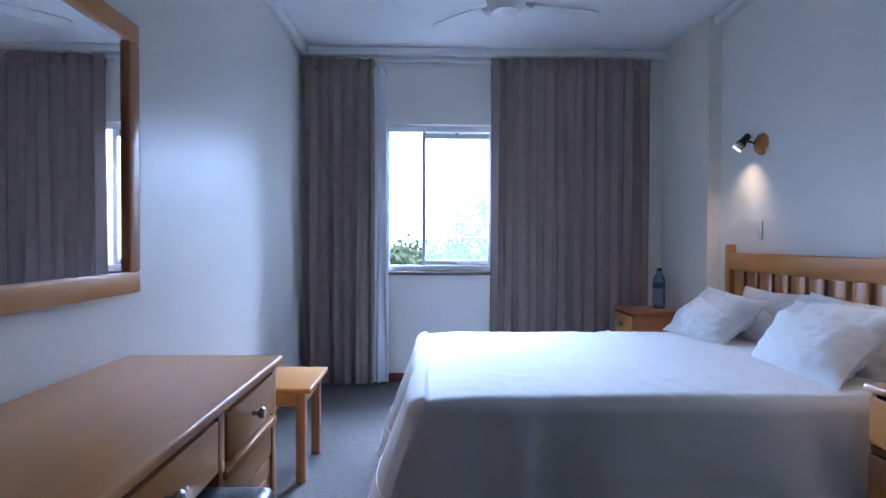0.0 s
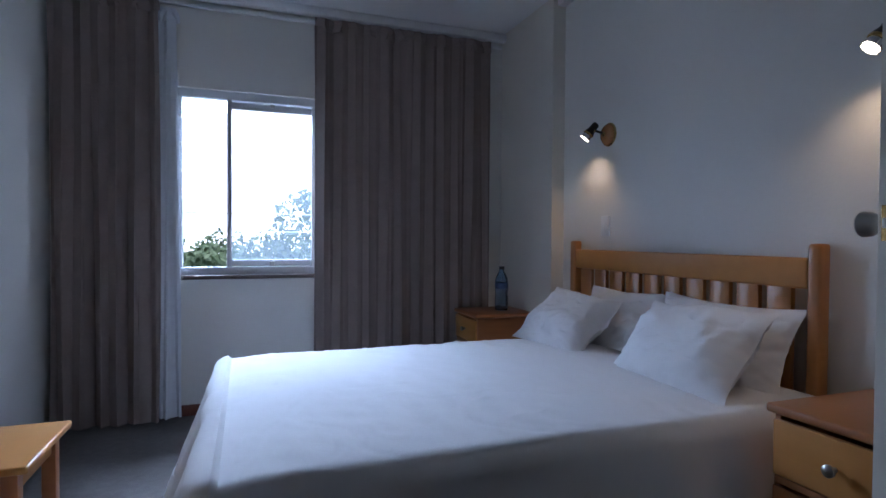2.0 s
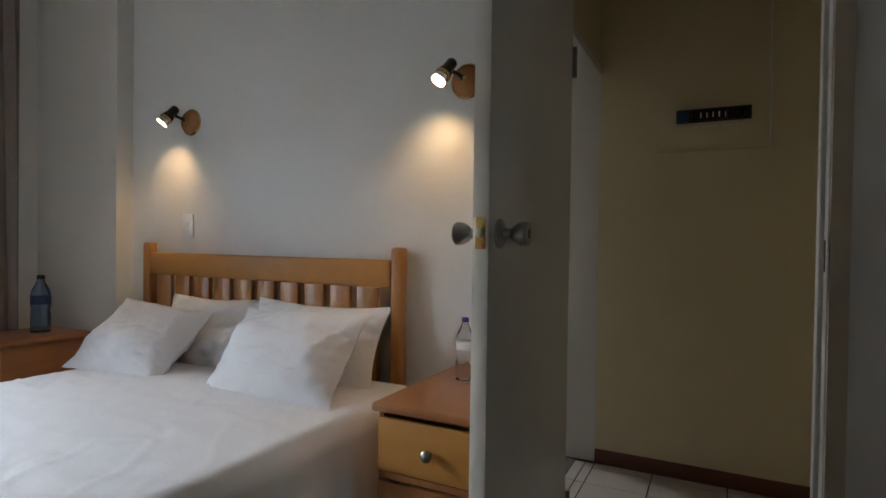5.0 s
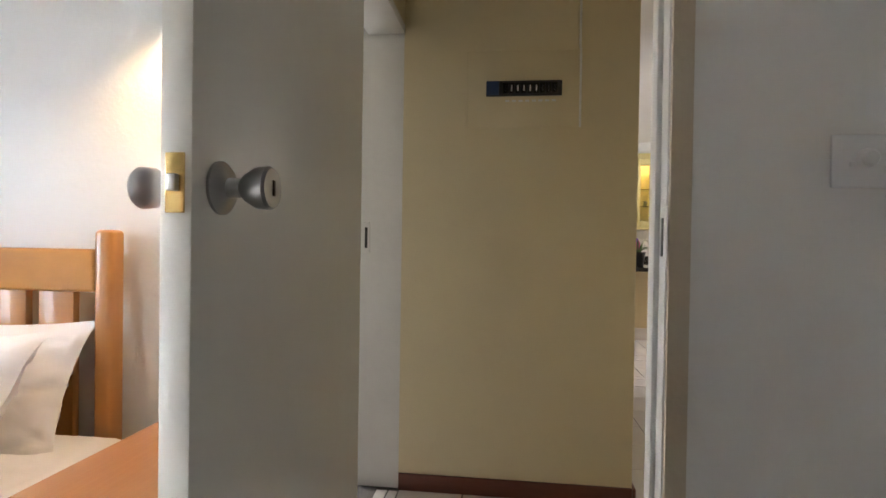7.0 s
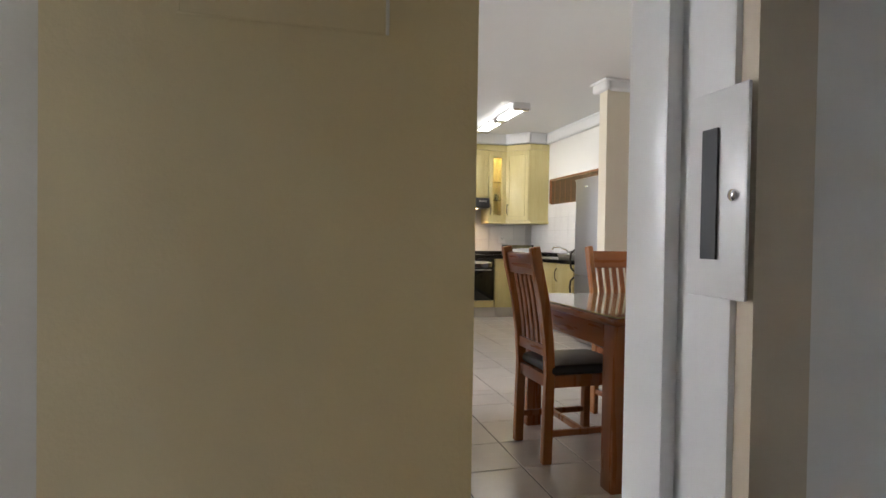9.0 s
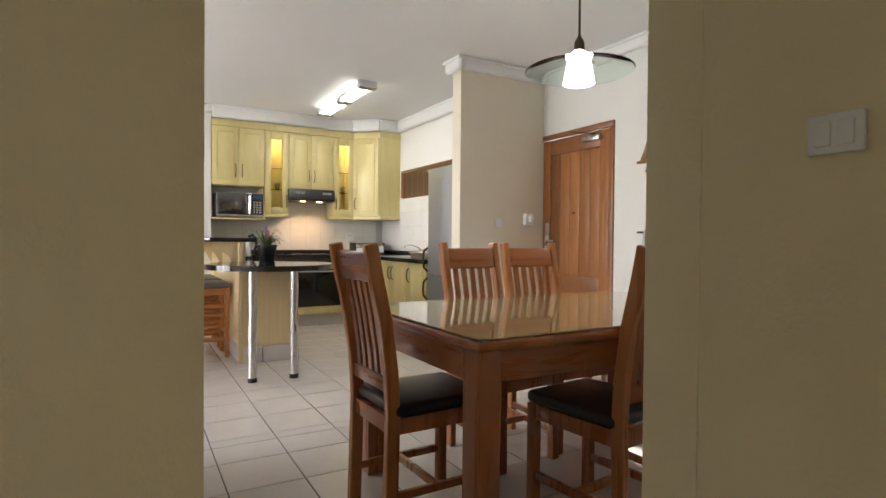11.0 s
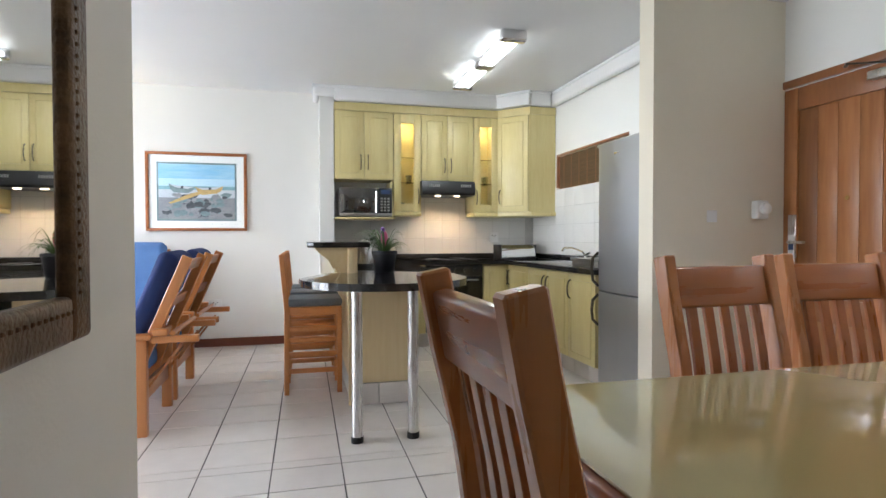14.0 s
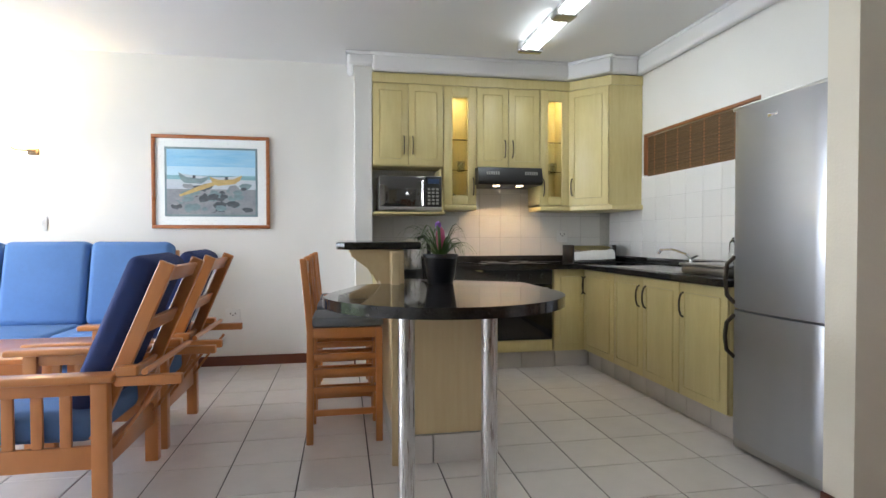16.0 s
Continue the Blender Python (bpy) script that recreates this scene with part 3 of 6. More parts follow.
for z0, z1 in ((1.86, 1.995), (0.62, 0.76), (0.01, 0.2)):
    part("rail", B(5.33, 5.95, -2.415, -2.376, z0, z1, 0.003), FRAMEWOOD, fd)
for z0, z1 in ((0.76, 1.86), (0.2, 0.62)):
    for k in range(5):
        part("plank", B(5.332 + k * 0.1236, 5.332 + k * 0.1236 + 0.122, -2.412, -2.388, z0, z1, 0.003), DOORWOOD, fd)
cl = part("door_closer", B(5.30, 5.50, -2.374, -2.325, 1.91, 1.955, 0.006), STEEL, fd, "silver hydraulic door closer")
part("closer_arm", sweep([(5.34, -2.33, 1.96), (5.50, -2.20, 1.985), (5.62, -2.335, 2.015)], 0.02, 0.008), DARKMETAL, cl)
lk = part("lock_plate", B(5.945, 6.0, -2.374, -2.366, 0.98, 1.24, 0.003), STEEL, fd, "steel lock plate")
part("lever", sweep([(5.972, -2.345, 1.075), (5.86, -2.335, 1.075)], 0.02, 0.016), STEEL, lk)
part("lever_neck", T((5.972, -2.367, 1.075), (5.972, -2.34, 1.075), 0.011), STEEL, lk)
part("peephole", lathe([(0.012, 0), (0.012, 0.005), (0.0, 0.006)], 14, pose(5.64, -2.386, 1.32, -90)), BRASS, fd)
tag = solo("door_hanger", B(5.945, 5.99, -2.36, -2.357, 0.86, 1.12, 0.001), PAPER, "white printed card hanging on the door lever", "door sign")
part("print_band", B(5.95, 5.985, -2.3568, -2.356, 1.03, 1.07), LABEL, tag)
part("print_band", B(5.955, 5.98, -2.3568, -2.356, 0.90, 0.96), LABEL, tag)
wb = thing("intercom", at(6.033, -2.17, 1.27), "white wall bracket box beside the entrance door", "wall box")
part("body", B(-0.05, 0, -0.045, 0.045, -0.055, 0.055, 0.012, 3), WHITEPL, wb)
part("knob", lathe([(0.03, 0), (0.034, 0.01), (0.032, 0.03), (0.02, 0.036), (0.0, 0.037)], 20, pose(-0.05, 0, 0.005, 0, -90)), WHITEPL, wb)
sm = thing("wall_socket", at(6.033, -1.85, 1.23), "small white blanking plate on the wall", "wall plate")
part("plate", B(-0.006, 0, -0.035, 0.035, -0.035, 0.035, 0.003), WHITEPL, sm)
ph = thing("key_hook", at(4.885, -2.37, 1.09), "white key rack on the entrance wall", "key rack")
part("backplate", B(-0.018, 0.018, 0, 0.012, -0.08, 0.06, 0.003), WHITEPL, ph)
part("hook", B(-0.025, 0.02, 0.012, 0.035, 0.045, 0.06, 0.003), DARKMETAL, ph)

# dining window with bamboo blind
w2 = tagged(new("window_2"), "high narrow window behind the bamboo blind", kind="structure")
part("window_frame", B(3.55, 4.82, -2.45, -2.41, 1.61, 1.645, 0.003), ALU, w2)
part("window_frame", B(4.785, 4.82, -2.45, -2.41, 1.645, 2.0, 0.003), ALU, w2)
part("window_sill", B(3.54, 4.845, -2.40, -2.345, 1.592, 1.61, 0.003), FRAMEWOOD, w2, "brown wooden sill")
part("pane", B(3.55, 4.785, -2.436, -2.43, 1.645, 2.0), GLASSPANE, w2).visible_shadow = False
bl = thing("bamboo_blind", at(0, 0, 0), "brown bamboo slat roman blind bulging at its foot", "blind")
part("head_rail", B(3.60, 4.80, -2.369, -2.34, 2.005, 2.03, 0.003), FRAMEWOOD, bl)
slat_me = None
for k in range(30):
    u = k / 29
    z = 2.0 - 0.335 * u
    y = -2.352 + 0.085 * u * u
    if slat_me is None:
        slat_me = mesh_of("slat", B(-0.60, 0.60, -0.003, 0.003, -0.00565, 0.00565, 0.001, 1), BAMBOO)
    s = new("slat", slat_me)
    s.parent = bl
    s.matrix_basis = pose(4.205 + 0.02 * u, y, z, -18 * u)
for k in range(27):
    x = 3.63 + k * 0.0445
    part("cord_band", sweep([(x, -2.346 + 0.085 * (q / 6) ** 2, 2.0 - 0.335 * q / 6) for q in range(7)], 0.005, 0.002, up=(0, 1, 0)), FRAMEWOOD, bl)
part("bottom_rail", B(3.62, 4.85, -2.28, -2.26, 1.645, 1.665, 0.003), FRAMEWOOD, bl)
w3 = tagged(new("window_3"), "narrow kitchen window covered by a woven blind", kind="structure")
part("window_frame", B(7.3, 8.64, -2.2, -2.16, 1.61, 1.63, 0.003), FRAMEWOOD, w3)
part("window_frame", B(7.3, 8.64, -2.17, -2.118, 1.957, 1.98, 0.003), FRAMEWOOD, w3)
part("window_frame", B(8.615, 8.64, -2.17, -2.118, 1.63, 1.957, 0.003), FRAMEWOOD, w3)
kb = thing("woven_blind", at(0, 0, 0), "brown woven cane blind closed over the kitchen window", "blind")
kme = mesh_of("slat", B(-0.65, 0.65, -0.003, 0.003, -0.0064, 0.0064, 0.001, 1), CANE)
for k in range(28):
    s = new("slat", kme)
    s.parent = kb
    s.matrix_basis = pose(7.96, -2.146 + 0.004 * (k % 2), 1.947 - k * 0.0119)
for k in range(8):
    part("cord_band", B(7.38 + k * 0.16, 7.395 + k * 0.16, -2.141, -2.139, 1.622, 1.952), FRAMEWOOD, kb)

# ---- bedroom furniture ----
def curtain(name, x0, x1, y, z0, z1, folds, depth, material, label, seed, flare=0.0):
    rng = random.Random(seed)
    ob = thing(name, at((x0 + x1) / 2, y, z0), label, "curtain", "bedroom curtains")
    w = x1 - x0
    nx, nz = folds * 12, 26
    jit = [rng.uniform(-0.9, 0.9) for _ in range(folds + 2)]
    amp = [rng.uniform(0.45, 1.15) for _ in range(folds + 2)]

    def sheet(za, zb, rows, squeeze, out):
        bm = bmesh.new()
        grid = []
        for k in range(rows + 1):
            v = k / rows
            z = za + (zb - za) * v
            line = []
            for i in range(nx + 1):
                u = i / nx
                f = u * folds
                j = int(f)
                ph = 2 * math.pi * f + jit[j] * math.sin(math.pi * (f - j)) * 2 + 0.5 * math.sin(3 * v + 2.1 * j)
                a = depth * amp[j] * (squeeze + (1 - squeeze) * (1 - v) ** 0.6 if zb > 1.5 else squeeze)
                spread = 1 + flare * (1 - v)
                line.append(bm.verts.new(((u - 0.5) * w * spread + 0.012 * math.sin(ph * 2), out + a * math.sin(ph) + 0.012 * math.sin(3.1 * f + 4 * v), z)))
            grid.append(line)
        rear = [[bm.verts.new((v.co.x, v.co.y + 0.006, v.co.z)) for v in line] for line in grid]
        for a, b, c, d in zip(grid, grid[1:], rear, rear[1:]):
            for i in range(nx):
                bm.faces.new((a[i], a[i + 1], b[i + 1], b[i]))
                bm.faces.new((c[i + 1], c[i], d[i], d[i + 1]))
            bm.faces.new((a[0], b[0], d[0], c[0]))
            bm.faces.new((a[nx], c[nx], d[nx], b[nx]))
        for a, c in ((grid[0], rear[0]), (rear[-1], grid[-1])):
            for i in range(nx):
                bm.faces.new((c[i], c[i + 1], a[i + 1], a[i]))
        return bm

    part("drape", sheet(0.015, z1 - z0 - 0.05, nz, 0.55, 0.0), material, ob)
    part("heading_tape", sheet(z1 - z0 - 0.085, z1 - z0, 3, 0.4, -0.008), material, ob, "gathered pleated heading")
    return ob


curtain("curtain", -1.245, -0.69, 4.75, 0.0, 2.53, 6, 0.040, CURTAIN, "taupe full-length pleated curtain drawn beside the window", 3)
curtain("curtain", 0.215, 1.465, 4.75, 0.0, 2.545, 12, 0.042, CURTAIN, "wide taupe full-length pleated curtain half across the window", 5)
curtain("curtain_lining", -0.70, -0.60, 4.80, 0.0, 2.5, 3, 0.02, SHEER, "thin white curtain lining at the window edge", 8, 0.5)
rail = thing("curtain_rail", at(0.1, 4.84, 2.55), "white aluminium curtain track below the cornice", "curtain rail")
part("track", B(-1.33, 1.50, -0.012, 0.012, -0.012, 0.01, 0.003), WHITEPL, rail)
for x in (-1.2, -0.3, 0.6, 1.4):
    part("bracket", B(x - 0.01, x + 0.01, 0.012, 0.028, -0.008, 0.008, 0.002), WHITEPL, rail)


def dresser():
    ob = thing("dressing_table", at(0, 0, 0), "varnished pine dressing table with drawers and round knobs", "dressing table")
    x0, x1, y0, y1 = -1.262, -0.745, 0.75, 2.33
    part("top", B(x0, x1, y0, y1, 0.722, 0.75, 0.009, 3), PINE, ob)
    part("end_panel", B(x0 + 0.01, x1 - 0.03, y1 - 0.05, y1 - 0.03, 0.03, 0.722, 0.002), PINEZ, ob)
    part("inner_panel", B(x0 + 0.01, x1 - 0.035, 1.83, 1.85, 0.03, 0.722, 0.002), PINEZ, ob)
    part("end_panel", B(x0 + 0.01, x1 - 0.03, y0 + 0.03, y0 + 0.05, 0.03, 0.722, 0.002), PINEZ, ob)
    part("back_panel", B(x0 + 0.002, x0 + 0.012, y0 + 0.03, y1 - 0.03, 0.25, 0.722), PINE, ob)
    for y in (y1 - 0.06, 1.815, y0 + 0.03):
        part("leg", B(x1 - 0.06, x1 - 0.02, y, y + 0.04, 0, 0.722, 0.004), PINEZ, ob)
    part("apron_rail", B(x1 - 0.05, x1 - 0.03, y0 + 0.05, y1 - 0.05, 0.70, 0.722, 0.002), PINE, ob)
    for ya, yb, za, zb in ((1.865, 2.27, 0.575, 0.70), (1.28, 1.81, 0.575, 0.70), (0.82, 1.27, 0.575, 0.70)):
        dr = part("drawer_front", B(x1 - 0.036, x1 - 0.018, ya, yb, za, zb, 0.004), PINE, ob)
        kn = part("knob", lathe([(0.008, 0), (0.006, 0.012), (0.015, 0.02), (0.017, 0.028), (0.012, 0.034), (0, 0.036)], 18, pose(x1 - 0.018, (ya + yb) / 2, (za + zb) / 2, 0, 90)), SATIN, dr, "pewter knob")
    part("divider_rail", B(x1 - 0.05, x1 - 0.008, 1.84, 2.28, 0.54, 0.565, 0.006), PINE, ob)
    part("shelf_rail", B(x1 - 0.04, x1 - 0.024, 1.85, 2.27, 0.44, 0.54, 0.003), PINE, ob)
    cd = part("cupboard_door", B(x1 - 0.042, x1 - 0.026, 1.865, 2.265, 0.08, 0.435, 0.006), CHERRY, ob, "darker panelled cupboard door")
    part("door_panel", B(x1 - 0.027, x1 - 0.02, 1.92, 2.21, 0.13, 0.385, 0.006), CHERRY, cd)
    return ob


dresser()
st = thing("dresser_stool", at(-0.79, 1.61, 0), "dark leatherette seat of a low stool at the dressing table", "stool")
part("seat", B(-0.17, 0.17, -0.2, 0.2, 0.475, 0.55, 0.03, 4), LEATHER, st)
for sx in (-1, 1):
    for sy in (-1, 1):
        part("leg", B(sx * 0.14 - 0.018, sx * 0.14 + 0.018, sy * 0.17 - 0.018, sy * 0.17 + 0.018, 0, 0.48, 0.003), PINEZ, st)

bench = thing("luggage_bench", at(-1.0, 3.23, 0), "small pine bench with a plank top and square legs", "bench")
part("top", B(-0.20, 0.20, -0.22, 0.22, 0.425, 0.45, 0.008, 3), PINE, bench)
for sx in (-1, 1):
    for sy in (-1, 1):
        part("leg", B(sx * 0.145 - 0.022, sx * 0.145 + 0.022, sy * 0.17 - 0.022, sy * 0.17 + 0.022, 0, 0.425, 0.004), CHERRY, bench)
    part("apron", B(sx * 0.145 - 0.01, sx * 0.145 + 0.01, -0.15, 0.15, 0.355, 0.425, 0.002), PINE, bench)
for sy in (-1, 1):
    part("apron", B(-0.125, 0.125, sy * 0.17 - 0.01, sy * 0.17 + 0.01, 0.355, 0.425, 0.002), PINE, bench)

mr = thing("wall_mirror", at(-1.268, 1.6, 1.4), "large rectangular mirror in a pine frame on the bedroom wall", "mirror")
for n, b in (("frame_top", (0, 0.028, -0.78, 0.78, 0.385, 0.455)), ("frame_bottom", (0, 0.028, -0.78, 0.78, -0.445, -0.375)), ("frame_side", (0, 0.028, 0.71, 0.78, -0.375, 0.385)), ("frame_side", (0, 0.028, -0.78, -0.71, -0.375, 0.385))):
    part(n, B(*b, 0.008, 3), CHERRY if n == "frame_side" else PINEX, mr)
part("glass", B(0.002, 0.012, -0.712, 0.712, -0.377, 0.387), MIRROR, mr, "silvered mirror glass")

bed = thing("bed", at(0, 0, 0), "double bed with a slatted pine headboard and white linen", "bed")
part("headboard_post", B(1.632, 1.685, 3.895, 3.945, 0, 1.115, 0.012, 3), PINEZ, bed)
part("headboard_post", B(1.632, 1.685, 2.42, 2.47, 0, 1.115, 0.012, 3), PINEZ, bed)
part("headboard_rail", B(1.638, 1.675, 2.47, 3.895, 0.955, 1.065, 0.01, 3), PINEX, bed)
part("headboard_rail", B(1.638, 1.675, 2.47, 3.895, 0.42, 0.52, 0.006), PINEX, bed)
for k in range(10):
    y = 2.585 + k * 0.135
    part("headboard_slat", B(1.646, 1.668, y - 0.05, y + 0.05, 0.52, 0.957, 0.003), PINEZ, bed)
part("base", B(-0.20, 1.63, 2.46, 3.62, 0.12, 0.30, 0.01), LINEN, bed)
for x in (-0.1, 1.5):
    for y in (2.55, 3.5):
        part("leg", B(x - 0.03, x + 0.03, y - 0.03, y + 0.03, 0, 0.12, 0.003), CHERRY, bed)
part("mattress", B(-0.24, 1.63, 2.43, 3.66, 0.30, 0.545, 0.05, 4), LINEN, bed)


def duvet():
    bm = bmesh.new()
    nx, ny = 170, 170
    X0, X1, Y0, Y1 = -0.27, 1.62, 2.40, 3.69
    grid = []
    for i in range(nx + 1):
        line = []
        for j in range(ny + 1):
            u = -0.50 + (X1 + 0.50 - X0 + 0.0) * i / nx
            su = X0 + u
            v = -0.46 + (Y1 - Y0 + 0.92) * j / ny
            sv = Y0 + v
            top = 0.585
            ox = max(0.0, X0 - su)
            oy = max(0.0, Y0 - sv, sv - Y1)
            x, y, z = su, sv, top
            over = math.hypot(ox, oy)
            if over > 0:
                r = 0.06
                bend = min(over, r * math.pi / 2)
                drop = r * (1 - math.cos(bend / r)) + max(0, over - r * math.pi / 2)
                outw = r * math.sin(bend / r) + (0.13 + 0.2 * (ox / over)) * max(0, over - r * math.pi / 2)
                dx = -ox / over
                dy = (-1 if sv < Y0 else 1) * oy / over
                fold = 0.018 * math.sin(su * 17 + 2 * math.sin(su * 5)) if oy > ox else 0.02 * math.sin(sv * 15 + 1.5 * math.sin(sv * 6))
                k = min(1, over / 0.3)
                x = max(su, X0) + dx * (outw + fold * k)
                y = min(max(sv, Y0), Y1) + dy * (outw + fold * k)
                z = top - drop
            z += 0.012 * noise.noise(Vector((su * 1.6, sv * 1.6, 0.3))) + 0.0025 * noise.noise(Vector((su * 13, sv * 13, 5)))
            w1 = noise.noise(Vector((su * 2.6 + sv * 1.1, sv * 2.4 - su * 0.8, 9)))
            w2 = noise.noise(Vector((su * 4.2 - sv * 2.0, sv * 3.4 + su, 14)))
            patch = max(0.0, 0.25 + noise.noise(Vector((su * 1.7, sv * 1.7, 3))))
            z -= 0.010 * max(0.0, 1 - 26 * abs(w1)) * patch
            z += 0.008 * max(0.0, 1 - 20 * abs(w2)) * patch
            z += 0.004 * math.sin(38 * su + 6 * sv + 5 * w1) * max(0.0, patch - 0.2) * (1 if over == 0 else 0.3)
            z -= 0.015 * max(0, 1 - (min(su - X0, 0.18) / 0.18)) if su > X0 else 0
            line.append(bm.verts.new((x, y, max(z, 0.03))))
        grid.append(line)
    for a, b in zip(grid, grid[1:]):
        for j in range(ny):
            bm.faces.new((a[j], a[j + 1], b[j + 1], b[j]))
    bm.normal_update()
    bm.verts.index_update()
    hem = bmesh.new()
    edge = [f for f in bm.faces if any(v.index // (ny + 1) < 9 or v.index % (ny + 1) < 8 or v.index % (ny + 1) > ny - 8 for v in f.verts)]
    for f in edge:
        hem.faces.new([hem.verts.new(v.co) for v in f.verts])
    bmesh.ops.remove_doubles(hem, verts=hem.verts[:], dist=0.0002)
    bmesh.ops.delete(bm, geom=edge, context="FACES")
    bm.normal_update()
    bmesh.ops.solidify(bm, geom=bm.faces[:], thickness=0.012)
    hem.normal_update()
    bmesh.ops.solidify(hem, geom=hem.faces[:], thickness=0.016)
    return bm, hem


dv = thing("duvet", at(0, 0, 0), "white crumpled cotton duvet hanging over the bed's foot", "duvet")
cover_bm, hem_bm = duvet()
part("cover", cover_bm, LINEN, dv)
part("hem", hem_bm, LINEN, dv, "stitched hem")


def pillow(m, w, d, h, seed, label):
    bm = bmesh.new()
    n = 44
    tops = {}
    for s in (1, -1):
        for i in range(n + 1):
            for j in range(n + 1):
                u, v = 2 * i / n - 1, 2 * j / n - 1
                e = max(0.0, (1 - abs(u) ** 2.6)) ** 0.7 * max(0.0, (1 - abs(v) ** 2.6)) ** 0.7
                pinch = 1 - 0.10 * (1 - u * u) * v * v - 0.10 * (1 - v * v) * u * u
                rim = abs(u) == 1 or abs(v) == 1
                key = (i, j, 0 if rim else s)
                if key not in tops:
                    q = Vector((u * 2.1 + seed, v * 2.1, s))
                    z = s * h / 2 * e * (1 + 0.18 * noise.noise(q)) + (0.008 * noise.noise(Vector((u * 5 + v * 3, v * 6 + seed, s))) - 0.006 * max(0.0, 1 - 7 * abs(noise.noise(Vector((u * 3.2 + v * 1.5, v * 3 - u + seed, s)))))) * (0 if rim else 1)
                    z += 0.02 * noise.noise(Vector((u * 1.5, v * 1.5, seed)))
                    tops[key] = bm.verts.new((u * w / 2 * pinch, v * d / 2 * pinch, z))
        for i in range(n):
            for j in range(n):
                f = [tops.get((a, b, s)) or tops.get((a, b, 0)) for a, b in ((i, j), (i + 1, j), (i + 1, j + 1), (i, j + 1))]
                bm.faces.new(f if s > 0 else f[::-1])
    return solo("pillow", bm, LINEN, label, "pillow", m, "pillows on the bed")


def lean(x, y, z, tilt, turn=0, spin=0):
    return Matrix.Translation((x, y, z)) @ pose(0, 0, 0, 0, 0, turn) @ pose(0, 0, 0, 0, -tilt, 0) @ pose(0, 0, 0, 0, 0, spin)


pillow(lean(1.56, 2.79, 0.715, 66, 2), 0.37, 0.66, 0.13, 1.0, "white cotton pillow propped against the headboard")
pillow(lean(1.375, 2.765, 0.715, 50, -4, 3), 0.40, 0.64, 0.19, 4.0, "plump white cotton pillow leaning on another")
pillow(lean(1.55, 3.40, 0.715, 60, 4), 0.36, 0.56, 0.13, 7.0, "white cotton pillow standing behind another")
pillow(lean(1.335, 3.53, 0.705, 44, 10, -6), 0.39, 0.52, 0.18, 9.0, "white cotton pillow slumped against another")


def nightstand(x0, x1, y0, y1, h, label):
    ob = thing("nightstand", at(0, 0, 0), label, "nightstand", "nightstands")
    part("top", B(x0 - 0.02, x1, y0 - 0.015, y1 + 0.015, h - 0.025, h, 0.008, 3), CHERRY, ob)
    part("side_panel", B(x0, x1 - 0.005, y0, y0 + 0.018, 0.03, h - 0.025, 0.002), CHERRY, ob)
    part("side_panel", B(x0, x1 - 0.005, y1 - 0.018, y1, 0.03, h - 0.025, 0.002), CHERRY, ob)
    part("back_panel", B(x1 - 0.015, x1 - 0.006, y0 + 0.018, y1 - 0.018, 0.03, h - 0.025), CHERRY, ob)
    part("floor_board", B(x0 + 0.02, x1 - 0.015, y0 + 0.018, y1 - 0.018, 0.05, 0.068), CHERRY, ob)
    part("plinth", B(x0 + 0.012, x0 + 0.03, y0 + 0.018, y1 - 0.018, 0, 0.05), CHERRY, ob)
    dr = part("drawer_front", B(x0 - 0.014, x0 + 0.004, y0 + 0.005, y1 - 0.005, h - 0.19, h - 0.04, 0.004), PINE, ob)
    part("knob", lathe([(0.007, 0), (0.006, 0.01), (0.015, 0.018), (0.016, 0.026), (0.011, 0.031), (0, 0.033)], 18, pose(x0 - 0.014, (y0 + y1) / 2, h - 0.115, 0, -90)), SATIN, dr, "pewter knob")
    part("middle_rail", B(x0 - 0.006, x0 + 0.012, y0 + 0.005, y1 - 0.005, h - 0.215, h - 0.195, 0.003), CHERRY, ob)
    dd = part("cupboard_door", B(x0 - 0.014, x0 + 0.004, y0 + 0.005, y1 - 0.005, 0.07, h - 0.22, 0.004), CHERRY, ob)
    part("door_panel", B(x0 - 0.02, x0 - 0.013, y0 + 0.06, y1 - 0.06, 0.12, h - 0.27, 0.006), CHERRY, dd)
    return ob


nightstand(1.20, 1.61, 4.33, 4.69, 0.635, "red-stained pine nightstand with a drawer beside the curtain")
nightstand(1.165, 1.69, 1.86, 2.205, 0.68, "red-stained pine nightstand with a knobbed drawer beside the door")


def bottle(m, h, r, material, cap, label, band=None):
    ob = thing("water_bottle", m, label, "bottle")
    part("body", lathe([(r * 0.85, 0), (r, 0.02 * h), (r, 0.30 * h), (r * 0.92, 0.36 * h), (r * 0.92, 0.40 * h), (r, 0.46 * h), (r, 0.66 * h), (r * 0.85, 0.75 * h), (r * 0.42, 0.88 * h), (r * 0.36, 0.93 * h)], 24), material, ob)
    part("cap", lathe([(r * 0.4, 0.93 * h), (r * 0.4, h - 0.003), (r * 0.34, h)], 18), cap, ob, "screw cap")
    if band:
        part("label_wrap", lathe([(r * 1.015, 0.50 * h), (r * 1.015, 0.63 * h)], 24), band, ob)
    return ob


bottle(at(1.45, 4.50, 0.635), 0.30, 0.045, BOTTLE, BLACK, "large blue plastic water bottle on the nightstand", LABEL)
bottle(at(1.50, 2.09, 0.68), 0.21, 0.03, CLEAR, BLUECAP, "small clear water bottle with a violet cap", PAPER)


